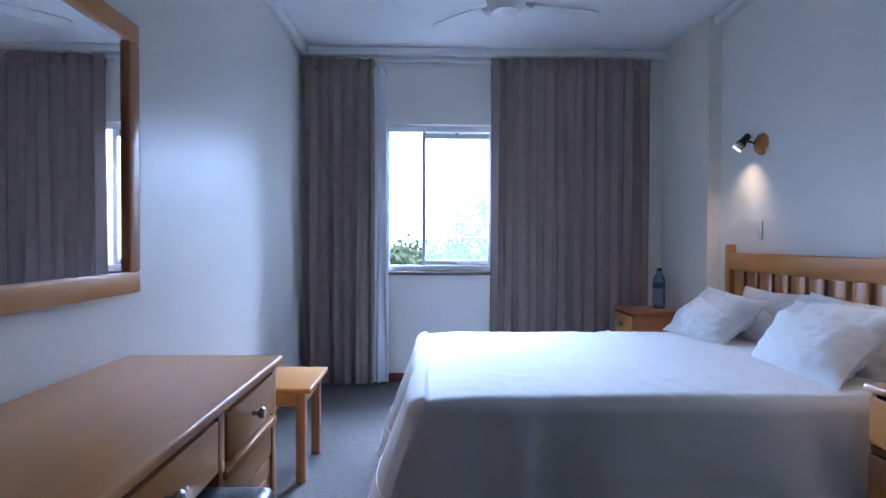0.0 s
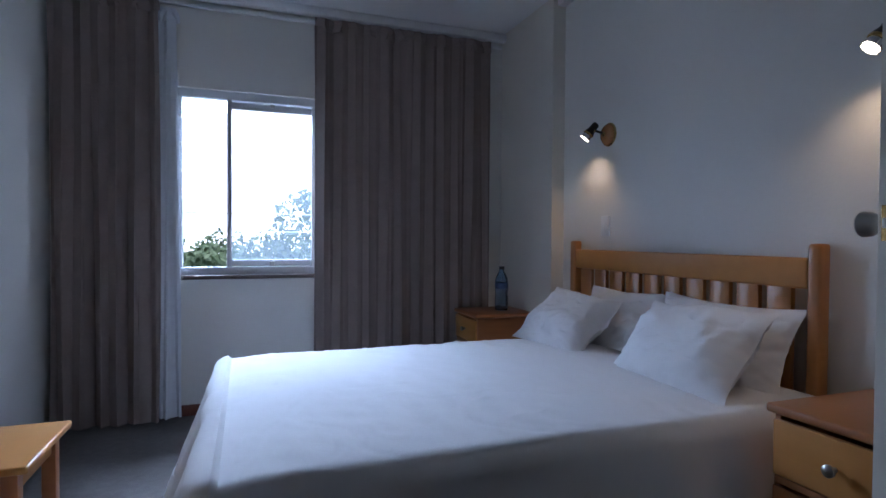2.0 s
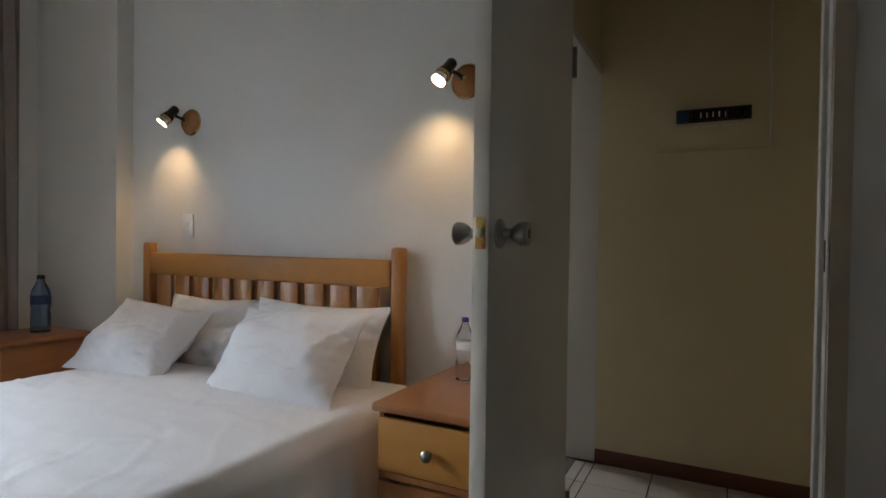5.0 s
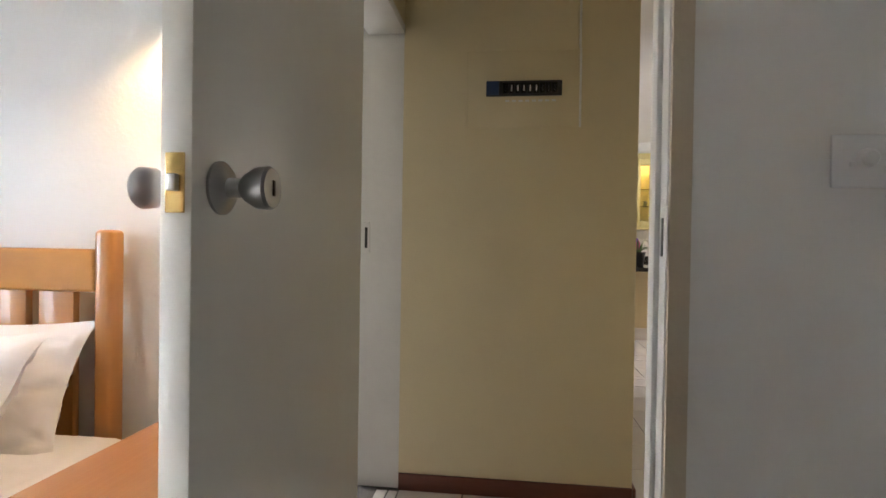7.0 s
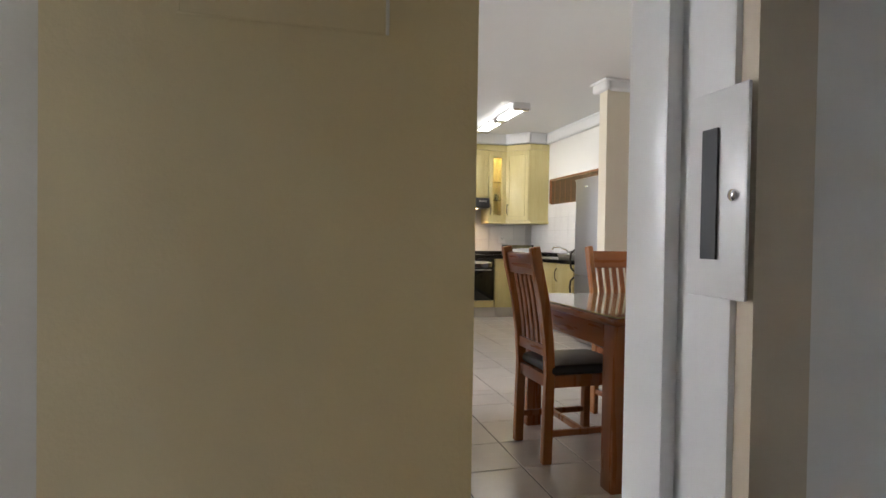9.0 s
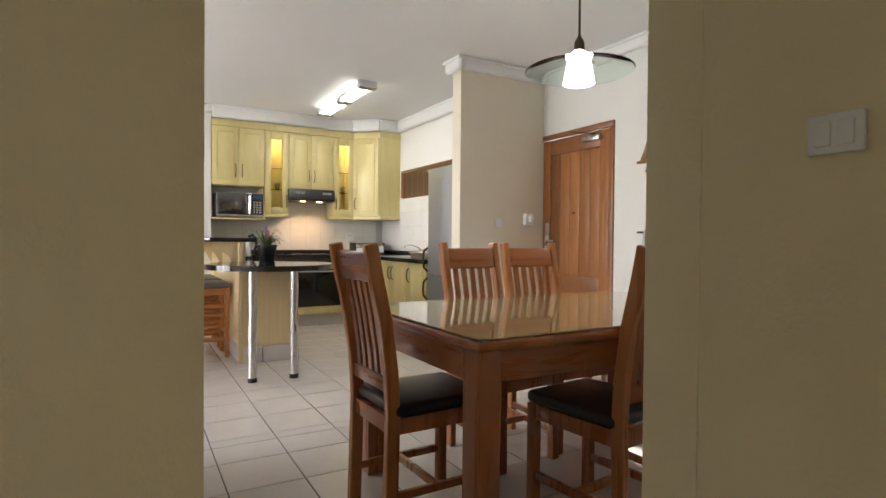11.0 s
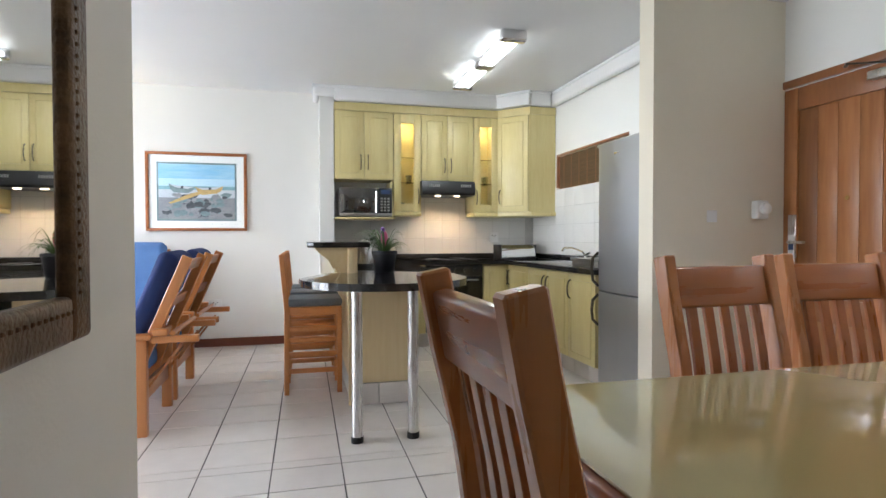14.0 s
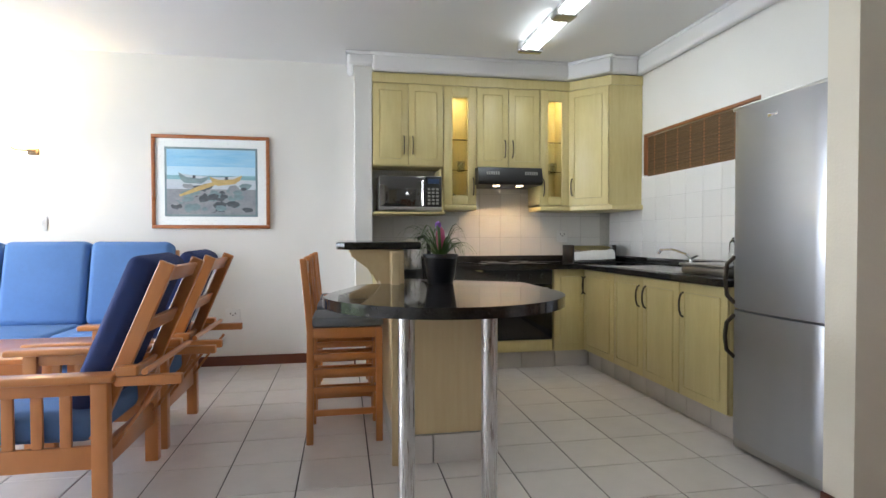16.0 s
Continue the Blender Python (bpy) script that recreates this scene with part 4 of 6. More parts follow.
def wall_lamp(y, z):
    ob = thing("wall_lamp", at(1.709, y, z), "brass and wood bedside spotlight, switched on", "wall lamp", "bedside spotlights")
    part("backplate", lathe([(0.060, 0.004), (0.058, 0.014), (0.046, 0.026), (0.02, 0.034), (0, 0.035)], 32, pose(0, 0, 0, 0, -90)), COPPERW, ob, "turned orange wooden rose")
    part("rim", lathe([(0.066, 0), (0.066, 0.004), (0.061, 0.009)], 32, pose(0, 0, 0, 0, -90)), BRASS, ob, "bright brass rim")
    part("finial", lathe([(0.012, 0.03), (0.014, 0.036), (0.008, 0.044), (0, 0.046)], 16, pose(0, 0, 0, 0, -90)), BRASS, ob)
    part("arm", sweep([(-0.03, 0.0, 0.0), (-0.055, 0.012, 0.012), (-0.075, 0.03, 0.022)], 0.013, 0.013), DARKMETAL, ob)
    part("swivel", lathe([(0, -0.012), (0.010, -0.008), (0.013, 0), (0.010, 0.008), (0, 0.012)], 14, Matrix.Translation((-0.078, 0.034, 0.022))), BRASS, ob)
    d = Vector((-0.50, 0.26, -0.72)).normalized()
    c = Vector((-0.092, 0.046, 0.018))
    turn = Matrix.Translation(c) @ d.to_track_quat("Z", "Y").to_matrix().to_4x4()
    sp = part("spot_housing", lathe([(0.0, -0.058), (0.014, -0.056), (0.02, -0.048), (0.021, -0.012), (0.027, 0.004), (0.028, 0.018)], 24, turn), DARKMETAL, ob, "dark bronze lamp holder")
    part("collar", lathe([(0.0285, 0.012), (0.030, 0.015), (0.030, 0.021), (0.0285, 0.024)], 24, turn), BRASS, sp, "brass collar")
    part("reflector", tube(bmesh.new(), c + d * 0.018, c + d * 0.050, 0.025, 0.030, 24, caps=False), CHROME, sp, "faceted chrome reflector")
    part("bulb", tube(bmesh.new(), c + d * 0.026, c + d * 0.047, 0.012, 0.026, 20), LAMPON, sp, "lit halogen bulb")
    p = Vector((1.709, y, z)) + c + d * 0.058
    lamp("spot_lamp", "SPOT", look(p, p + Vector((0.10, 0.15, -1.0))), 4.2, (1.0, 0.70, 0.38), spot=(radians(110), 1.0, 0.03))


wall_lamp(3.685, 1.71)
wall_lamp(2.19, 1.735)


def wall_plate(m, w, h, label, category, rockers=1, holes=0):
    ob = thing("light_switch" if rockers else "wall_socket", m, label, category)
    part("plate", B(-0.009, 0, -w / 2, w / 2, -h / 2, h / 2, 0.004), WHITEPL, ob)
    for k in range(rockers):
        y = (k - (rockers - 1) / 2) * 0.03
        part("rocker", B(-0.013, -0.008, y - 0.011, y + 0.011, -0.018, 0.018, 0.002), WHITEPL, ob)
    for k in range(holes):
        part("pin_hole", B(-0.0095, -0.0085, -0.02 + 0.02 * k - 0.004, -0.02 + 0.02 * k + 0.004, 0.0 if k % 2 else 0.015, 0.012 if k % 2 else 0.027), BLACK, ob)
    return ob


wall_plate(at(1.708, 3.70, 1.20), 0.075, 0.115, "white light switch above the headboard", "light switch")
dm = wall_plate(at(1.667, 0.67, 1.285), 0.14, 0.115, "white dimmer switch plate beside the bedroom door", "light switch", 0)
part("dimmer_knob", lathe([(0.022, 0), (0.02, 0.014), (0.014, 0.02), (0, 0.021)], 20, pose(-0.009, 0.0, 0.005, 0, -90)), WHITEPL, dm)
part("toggle", B(-0.018, -0.009, 0.02, 0.036, -0.014, -0.002, 0.003), WHITEPL, dm)
hs = wall_plate(at(2.43, 0.108, 1.225, -90), 0.075, 0.058, "white two-gang light switch on the hall wall", "light switch", 2)
hs.matrix_world = at(2.43, 0.108, 1.225, -90)

fan = thing("ceiling_fan", at(0.13, 3.3, 2.65), "white ceiling fan at rest in the bedroom", "ceiling fan")
part("canopy", lathe([(0.02, -0.06), (0.06, -0.03), (0.065, 0)], 24), WHITEPL, fan)
part("downrod", T((0, 0, -0.05), (0, 0, -0.22), 0.012), WHITEPL, fan)
part("motor", lathe([(0.0, -0.36), (0.07, -0.35), (0.10, -0.31), (0.10, -0.26), (0.06, -0.22), (0.02, -0.21)], 28), WHITEPL, fan)
for k in range(3):
    m = pose(0, 0, 0, 0, 0, 133 + 120 * k)
    br = part("blade", prism([(0.15, -0.04), (0.26, -0.055), (0.47, -0.06), (0.51, -0.035), (0.51, 0.035), (0.47, 0.06), (0.26, 0.055), (0.15, 0.04)], -0.006, 0.0), WHITEPL, fan)
    br.matrix_basis = Matrix.Translation((0, 0, -0.30)) @ m @ pose(0, 0, 0, 10)
    ar = part("blade_arm", B(0.08, 0.22, -0.018, 0.018, -0.004, 0.004, 0.002), STEEL, fan)
    ar.matrix_basis = Matrix.Translation((0, 0, -0.293)) @ m

# second bedroom, through its doorway
b2 = thing("single_bed", at(0, 0, 0), "single bed on a low wooden base with white bedding", "bed")
part("base", B(3.87, 4.86, 2.77, 4.72, 0.19, 0.29, 0.006), PLYWOOD, b2)
for x in (3.92, 4.80):
    for y in (2.82, 4.66):
        part("leg", B(x - 0.045, x + 0.045, y - 0.045, y + 0.045, 0, 0.19, 0.004), PLYWOOD, b2)
part("mattress", B(3.88, 4.86, 2.79, 4.70, 0.29, 0.50, 0.04, 3), LINEN, b2)
bm = bmesh.new()
g = []
for i in range(41):
    line = []
    for j in range(31):
        q = -0.34 + 2.24 * i / 40
        s = -0.30 + 1.26 * j / 30
        oy, ox = max(0, -q), max(0, -s)
        o = math.hypot(ox, oy)
        z = 0.525 - max(0, o - 0.03) * (0.85 + 0.15 * math.sin(q * 7)) + 0.014 * noise.noise(Vector((q * 5, s * 5, 2)))
        out = min(o, 0.03) + 0.06 * o
        line.append(bm.verts.new((3.86 + max(s, 0) - (out * ox / o if o else 0) + 0.012 * math.sin(q * 19) * min(1, ox * 5), 2.76 + max(q, 0) - (out * oy / o if o else 0) + 0.012 * math.sin(s * 21) * min(1, oy * 5), z)))
    g.append(line)
for a, b in zip(g, g[1:]):
    for j in range(30):
        bm.faces.new((a[j], a[j + 1], b[j + 1], b[j]))
bm.normal_update()
bmesh.ops.solidify(bm, geom=bm.faces[:], thickness=0.01)
solo("bed_cover", bm, LINEN, "white bed cover hanging over the single bed's side", "bed cover")

# ---- dining room ----
table = thing("dining_table", at(0, 0, 0), "saligna dining table under a sheet of glass", "dining table")
TX0, TX1, TY0, TY1 = 3.405, 4.45, -1.60, 0.075
part("tabletop", B(TX0, TX1, TY0, TY1, 0.725, 0.76, 0.014, 3), SALIGNAX, table)
for x0, x1, y0, y1 in ((TX0 + 0.05, TX0 + 0.075, TY0 + 0.1, TY1 - 0.1), (TX1 - 0.075, TX1 - 0.05, TY0 + 0.1, TY1 - 0.1), (TX0 + 0.1, TX1 - 0.1, TY0 + 0.05, TY0 + 0.075), (TX0 + 0.1, TX1 - 0.1, TY1 - 0.06, TY1 - 0.035)):
    part("apron", B(x0, x1, y0, y1, 0.615, 0.727, 0.003), SALIGNAX, table)
for x in (TX0 + 0.075, TX1 - 0.075):
    for y in (TY0 + 0.075, TY1 - 0.065):
        part("leg", B(x - 0.045, x + 0.045, y - 0.045, y + 0.045, 0, 0.727, 0.006), SALIGNA, table)
solo("table_glass", B(TX0 + 0.012, TX1 - 0.012, TY0 + 0.012, TY1 - 0.012, 0.7615, 0.7675, 0.0015, 1), GLASSTOP, "glass sheet over a beige cloth on the dining table", "table glass")


def dining_chair(m):
    ob = thing("dining_chair", m, "saligna dining chair with curved back slats and a black seat", "chair", "dining chairs")
    for s in (-1, 1):
        pts = [(s * 0.165, -0.20, 0.0), (s * 0.165, -0.195, 0.25), (s * 0.165, -0.19, 0.44), (s * 0.166, -0.20, 0.60), (s * 0.168, -0.225, 0.78), (s * 0.17, -0.265, 0.95), (s * 0.17, -0.285, 1.055)]
        part("back_post", sweep(pts, 0.05, 0.034, up=(1, 0, 0)), SALIGNAL, ob, "sapwood-streaked back post")
        part("front_leg", B(s * 0.165 - 0.02, s * 0.165 + 0.02, 0.19, 0.23, 0, 0.43, 0.004), SALIGNA, ob)
        part("side_rail", B(s * 0.165 - 0.012, s * 0.165 + 0.012, -0.17, 0.19, 0.37, 0.43, 0.002), SALIGNA, ob)
        part("stretcher", B(s * 0.165 - 0.01, s * 0.165 + 0.01, -0.175, 0.19, 0.13, 0.16, 0.002), SALIGNA, ob)
    part("cross_stretcher", B(-0.155, 0.155, -0.01, 0.01, 0.13, 0.16, 0.002), SALIGNAL, ob)
    part("seat_rail", B(-0.145, 0.145, 0.20, 0.225, 0.37, 0.43, 0.002), SALIGNA, ob)
    part("seat_rail", B(-0.145, 0.145, -0.205, -0.18, 0.37, 0.43, 0.002), SALIGNA, ob)
    part("lower_back_rail", B(-0.148, 0.148, -0.212, -0.188, 0.52, 0.575, 0.004), SALIGNAX, ob)
    part("top_rail", B(-0.152, 0.152, -0.015, 0.015, -0.058, 0.052, 0.008, 3, turn=Matrix.Translation((0, -0.268, 0.975)) @ pose(0, 0, 0, 11)), SALIGNAX, ob)
    for k in range(5):
        x = -0.108 + 0.054 * k
        part("back_slat", sweep([(x, -0.198, 0.56), (x, -0.208, 0.66), (x, -0.228, 0.79), (x, -0.258, 0.935)], 0.012, 0.03, up=(1, 0, 0)), SALIGNA, ob)
    part("seat", B(-0.188, 0.188, -0.19, 0.235, 0.432, 0.48, 0.02, 4), LEATHER, ob)
    return ob


first = dining_chair(at(3.976, -0.013, 0, 181.6))
for x, y, turn in ((4.287, -0.643, 94), (4.326, -1.056, 88), (4.191, -1.523, -2.2), (3.533, -0.59, -84), (3.53, -1.06, -89)):
    copy_thing(first, at(x, y, 0, turn))

pend = thing("pendant_lamp", at(4.158, -1.028, 0.088), "pendant lamp with a clear glass disc and lit opal bell", "pendant lamp")
part("ceiling_rose", lathe([(0.05, 2.50), (0.055, 2.525), (0.055, 2.541)], 24), CHROME, pend)
part("cable", T((0, 0, 2.03), (0, 0, 2.51), 0.006, seg=8), DARKMETAL, pend)
part("holder", lathe([(0.028, 1.965), (0.026, 2.01), (0.012, 2.035), (0.006, 2.05)], 20), DARKMETAL, pend)
part("glass_disc", lathe([(0.06, 1.905), (0.17, 1.888), (0.273, 1.866), (0.277, 1.863), (0.273, 1.860), (0.17, 1.881), (0.06, 1.898)], 40), PENDGLASS, pend, "clear greenish glass disc").visible_shadow = False
part("opal_bell", lathe([(0.078, 1.795), (0.080, 1.80), (0.062, 1.90), (0.040, 1.955), (0.028, 1.966)], 28), BULBON, pend, "glowing opal glass bell")
for k in range(3):
    a = math.radians(120 * k + 30)
    part("wire_arm", sweep([(0.03 * math.cos(a), 0.03 * math.sin(a), 1.965), (0.11 * math.cos(a), 0.11 * math.sin(a), 1.93), (0.11 * math.cos(a), 0.11 * math.sin(a), 1.885)], 0.004, 0.004), CHROME, pend)
lamp("pendant_light", "POINT", at(4.158, -1.028, 1.80), 1.5, (0.98, 1.0, 0.97), radius=0.07)

am = thing("antique_mirror", at(4.025, 0.934, 1.45), "tall mirror in an ornate dark gilt frame", "mirror")
for n, b in (("frame_side", (0.46, 0.55, -0.545, 0.545)), ("frame_side", (-0.55, -0.46, -0.545, 0.545)), ("frame_top", (-0.46, 0.46, 0.455, 0.545)), ("frame_bottom", (-0.46, 0.46, -0.545, -0.455))):
    x0, x1, z0, z1 = b
    part(n, B(x0, x1, -0.03, 0, z0, z1, 0.012, 3), ANTIQUE, am)
part("glass", B(-0.462, 0.462, -0.012, -0.004, -0.457, 0.457), MIRROR, am, "bevelled mirror glass")
bead_me = mesh_of("bead", lathe([(0.0, -0.005), (0.004, -0.0035), (0.005, 0), (0.004, 0.0035), (0.0, 0.005)], 8), ANTIQUE)
for k in range(40):
    for pos in ((0.485, -0.030, -0.45 + k * 0.0231), (-0.45 + k * 0.0231, -0.030, -0.485)):
        bd = new("bead", bead_me)
        bd.parent = am
        bd.location = pos

# ---- kitchen ----
bar = thing("breakfast_bar", at(0, 0, 0), "pale yellow breakfast bar base with a tiled plinth", "kitchen island")
part("body", B(6.93, 8.55, -0.262, 0.185, 0.14, 0.832, 0.004), BARWOOD, bar)
part("corner_post", B(6.915, 6.945, 0.16, 0.20, 0.0, 1.03, 0.004), BARWOOD, bar)
for k in range(2):
    part("plinth_tile", B(6.916, 6.93, (0.004, -0.262)[k], (0.16, -0.002)[k], 0.0, 0.138, 0.002), TILE, bar)
part("plinth", B(6.94, 8.55, -0.25, 0.185, 0.0, 0.14), WALLGROUT, bar)
part("upstand", B(7.0, 8.93, 0.13, 0.20, 0.832, 1.04, 0.003), BARWOOD, bar)
for x in (7.02, 7.9, 8.7):
    part("bracket", prism([(0, 0), (0.19, 0.0), (0.19, 0.03), (0.07, 0.12), (0.0, 0.25)], -0.012, 0.012), BARWOOD, bar).matrix_basis = Matrix.Translation((x, 0.20, 1.04)) @ Matrix(((0, 0, 1, 0), (1, 0, 0, 0), (0, -1, 0, 0), (0, 0, 0, 1)))
outline = [(8.65, 0.13), (8.65, -0.47), (6.55, -0.47)]
for k in range(1, 24):
    a = -math.pi / 2 - math.pi * k / 24
    outline.append((6.52 + 0.485 * math.cos(a), 0.02 + 0.49 * math.sin(a)))
outline += [(6.55, 0.51), (7.0, 0.35), (7.02, 0.13)]
counter = thing("granite_counter", at(0, 0, 0), "black granite bar top with a rounded end on steel legs", "counter")
part("slab", prism(outline, 0.833, 0.873, 0.012), GRANITE, counter)
for y in (0.205, -0.103):
    lg = part("steel_leg", T((6.257, y, 0.03), (6.257, y, 0.833), 0.03, seg=28), STEEL, counter)
    part("foot", lathe([(0.033, 0.0), (0.034, 0.004), (0.034, 0.032), (0.031, 0.034)], 24, Matrix.Translation((6.257, y, 0))), BLACK, lg, "black rubber foot")
shelf = solo("bar_shelf", prism([(6.97, 0.05), (8.93, 0.05), (8.93, 0.46), (7.02, 0.46), (6.97, 0.42)], 1.042, 1.078, 0.008), GRANITE, "raised black granite bar shelf", "counter")

worktop = solo("worktop", prism([(8.62, 0.18), (8.62, -1.55), (6.87, -1.55), (6.87, -2.118), (9.248, -2.118), (9.248, 0.18)], 0.833, 0.872, 0.006), GRANITE, "black granite kitchen worktop", "counter")
us = thing("worktop_upstand", at(0, 0, 0), "low black granite upstand along the tiles", "upstand")
part("strip", B(9.228, 9.2475, -2.10, 0.18, 0.8725, 0.93, 0.003), GRANITE, us)
part("strip", B(6.87, 9.228, -2.1175, -2.10, 0.8725, 0.93, 0.003), GRANITE, us)


def bow_handle(parent, m, length=0.15):
    pts = [(0.0, 0.0, -length / 2), (0.018, 0, -length / 2 + 0.012), (0.028, 0, -length * 0.22), (0.03, 0, 0), (0.028, 0, length * 0.22), (0.018, 0, length / 2 - 0.012), (0.0, 0, length / 2)]
    h = part("handle", sweep(pts, 0.010, 0.008, up=(0, 1, 0)), DARKMETAL, parent, "bronze bow handle")
    h.matrix_basis = m
    return h


def panel_door(parent, w, h, m, handle=None, name="door"):
    """A framed door in its own plane: x outwards, y across, z up from the lower corner."""
    d = part(name, B(0, 0.018, 0.0015, w - 0.0015, 0.0015, h - 0.0015, 0.003), YELLOW, parent)
    d.matrix_basis = m
    f = 0.055
    if w > 0.16:
        part("door_panel", B(0.0165, 0.022, f, w - f, f, h - f, 0.008, 2), YELLOW, d)
    if handle:
        bow_handle(d, Matrix.Translation((0.018, handle[0], handle[1])))
    return d


def unit(name, label, x0, x1, y0, y1, z0, z1):
    ob = thing(name, at(0, 0, 0), label, "kitchen cabinet", "kitchen cabinets")
    part("body", B(x0, x1, y0, y1, z0, z1, 0.002), YELLOW, ob)
    return ob


FACE = Matrix.Rotation(math.pi, 4, "Z")   # doors that face the room's west side
ux = 8.94
# wall units along the far wall
u = unit("wall_cabinet", "pale yellow two-door wall cabinet above the microwave", ux, 9.247, -0.42, 0.178, 1.705, 2.40)
for k in range(2):
    panel_door(u, 0.298, 0.68, Matrix.Translation((ux, 0.178 - 0.299 * k, 1.71)) @ FACE, (0.262 if k == 0 else 0.036, 0.17))
u = unit("wall_cabinet", "pale yellow two-door wall cabinet above the hood", ux, 9.247, -1.285, -0.715, 1.70, 2.40)
for k in range(2):
    panel_door(u, 0.284, 0.68, Matrix.Translation((ux, -0.715 - 0.285 * k, 1.71)) @ FACE, (0.25 if k == 0 else 0.034, 0.16))


def glass_unit(y0, y1, label, side):
    ob = thing("glass_cabinet", at(0, 0, 0), label, "kitchen cabinet", "kitchen cabinets")
    for n, b in (("side_panel", (ux, 9.245, y0, y0 + 0.016, 1.38, 2.40)), ("side_panel", (ux, 9.245, y1 - 0.016, y1, 1.38, 2.40)), ("top_panel", (ux, 9.245, y0, y1, 2.384, 2.40)),
                 ("bottom_panel", (ux, 9.245, y0, y1, 1.38, 1.396)), ("back_panel", (9.235, 9.246, y0, y1, 1.38, 2.40))):
        part(n, B(*b), YELLOW, ob)
    d = part("door_frame", B(ux - 0.018, ux, y0 + 0.002, y0 + 0.075, 1.385, 2.395, 0.003), YELLOW, ob)
    for b in ((y1 - 0.075, y1 - 0.002, 1.385, 2.395), (y0 + 0.075, y1 - 0.075, 2.30, 2.395), (y0 + 0.075, y1 - 0.075, 1.385, 1.46)):
        part("frame_piece", B(ux - 0.018, ux, *b, 0.003), YELLOW, d)
    part("pane", B(ux - 0.011, ux - 0.007, y0 + 0.073, y1 - 0.073, 1.458, 2.302), GLASSPANE, d).visible_shadow = False
    for z in (1.68, 1.94):
        part("glass_shelf", B(ux + 0.02, 9.23, y0 + 0.017, y1 - 0.017, z, z + 0.006), GLASSPANE, ob).visible_shadow = False
    bow_handle(d, Matrix.Translation((ux - 0.018, y0 + 0.03 if side < 0 else y1 - 0.03, 1.54)) @ FACE)
    for k, z in enumerate((1.397, 1.687, 1.397, 1.687)):
        gl = solo("drinking_glass", lathe([(0.022, 0), (0.026, 0.005), (0.03, 0.09), (0.028, 0.09), (0.024, 0.008), (0, 0.008)], 16), CLEAR, "clear drinking glass on a cabinet shelf", "glass", at(ux + 0.12 + 0.05 * (k // 2), (y0 + y1) / 2 + (-0.04 if k % 2 else 0.04), z), "glasses in the cabinets")
    p = thing("cornice_rail", at(0, 0, 0), "pale yellow pelmet rail under the wall cabinet", "pelmet")
    part("rail", B(ux - 0.03, 9.24, y0, y1, 1.335, 1.379, 0.01), YELLOW, p)
    lamp("cabinet_downlight", "AREA", pose(ux + 0.15, (y0 + y1) / 2, 2.38), 0.3, (1.0, 0.84, 0.50), size=(0.12, 0.12))


glass_unit(-0.712, -0.424, "pale yellow glass-fronted cabinet with lit shelves", -1)
glass_unit(-1.565, -1.289, "pale yellow glass-fronted cabinet beside the corner", 1)
cu = thing("corner_cabinet", at(0, 0, 0), "pale yellow diagonal corner wall cabinet", "kitchen cabinet", "kitchen cabinets")
part("body", prism([(ux, -1.568), (8.66, -1.815), (8.66, -2.115), (9.246, -2.115), (9.246, -1.568)], 1.38, 2.40), YELLOW, cu)
dd = Vector((8.66 - ux, -1.815 + 1.568, 0))
ang = math.degrees(math.atan2(dd.y, dd.x))
d = part("door", B(0, 0.018, 0.006, dd.length - 0.006, 0.004, 1.01, 0.003), YELLOW, cu)
d.matrix_basis = Matrix.Translation((ux, -1.568, 1.383)) @ pose(0, 0, 0, 0, 0, ang - 90)
part("door_panel", B(0.0165, 0.022, 0.06, dd.length - 0.06, 0.06, 0.95, 0.008), YELLOW, d)
bow_handle(d, Matrix.Translation((0.018, 0.04, 0.16)))
pr = thing("cornice_rail", at(0, 0, 0), "pale yellow pelmet rail under the corner cabinet", "pelmet")
part("rail", prism([(ux - 0.02, -1.566), (8.64, -1.83), (8.64, -2.115), (9.24, -2.115), (9.24, -1.566)], 1.335, 1.379, 0.008), YELLOW, pr)
fz = thing("cabinet_frieze", at(0, 0, 0), "pale yellow frieze above the wall cabinets", "pelmet")
part("board", prism([(ux - 0.012, 0.18), (ux - 0.012, -1.566), (8.652, -1.822), (8.652, -2.115), (9.24, -2.115), (9.24, 0.18)], 2.402, 2.482), YELLOW, fz)
ms = thing("microwave_shelf", at(0, 0, 0), "pale yellow open shelf that holds the microwave", "shelf")
part("board", B(8.83, 9.245, -0.42, 0.178, 1.297, 1.315, 0.003), YELLOW, ms)
part("side_panel", prism([(9.245, 0), (8.94, 0), (8.83, 0.38), (9.245, 0.38)], 0, 0.014), YELLOW, ms).matrix_basis = Matrix.Translation((0, -0.406, 1.685)) @ pose(0, 0, 0, -90) @ Matrix.Identity(4)
mw = thing("microwave", at(8.86, -0.13, 1.316), "grey microwave oven with a mirrored door", "microwave")
part("body", B(0.0, 0.36, -0.265, 0.265, 0.008, 0.30, 0.006), SATIN, mw)
part("door", B(-0.018, 0.0, -0.12, 0.262, 0.012, 0.296, 0.006), DARKMIRROR, mw, "dark mirrored door")
part("control_panel", B(-0.018, 0.0, -0.262, -0.125, 0.012, 0.296, 0.006), BLACK, mw)
part("handle", T((-0.03, -0.10, 0.05), (-0.03, -0.10, 0.26), 0.007, seg=10), CHROME, mw)
part("trim_strip", B(-0.0205, -0.016, -0.262, 0.262, 0.012, 0.04, 0.002), SATIN, mw)
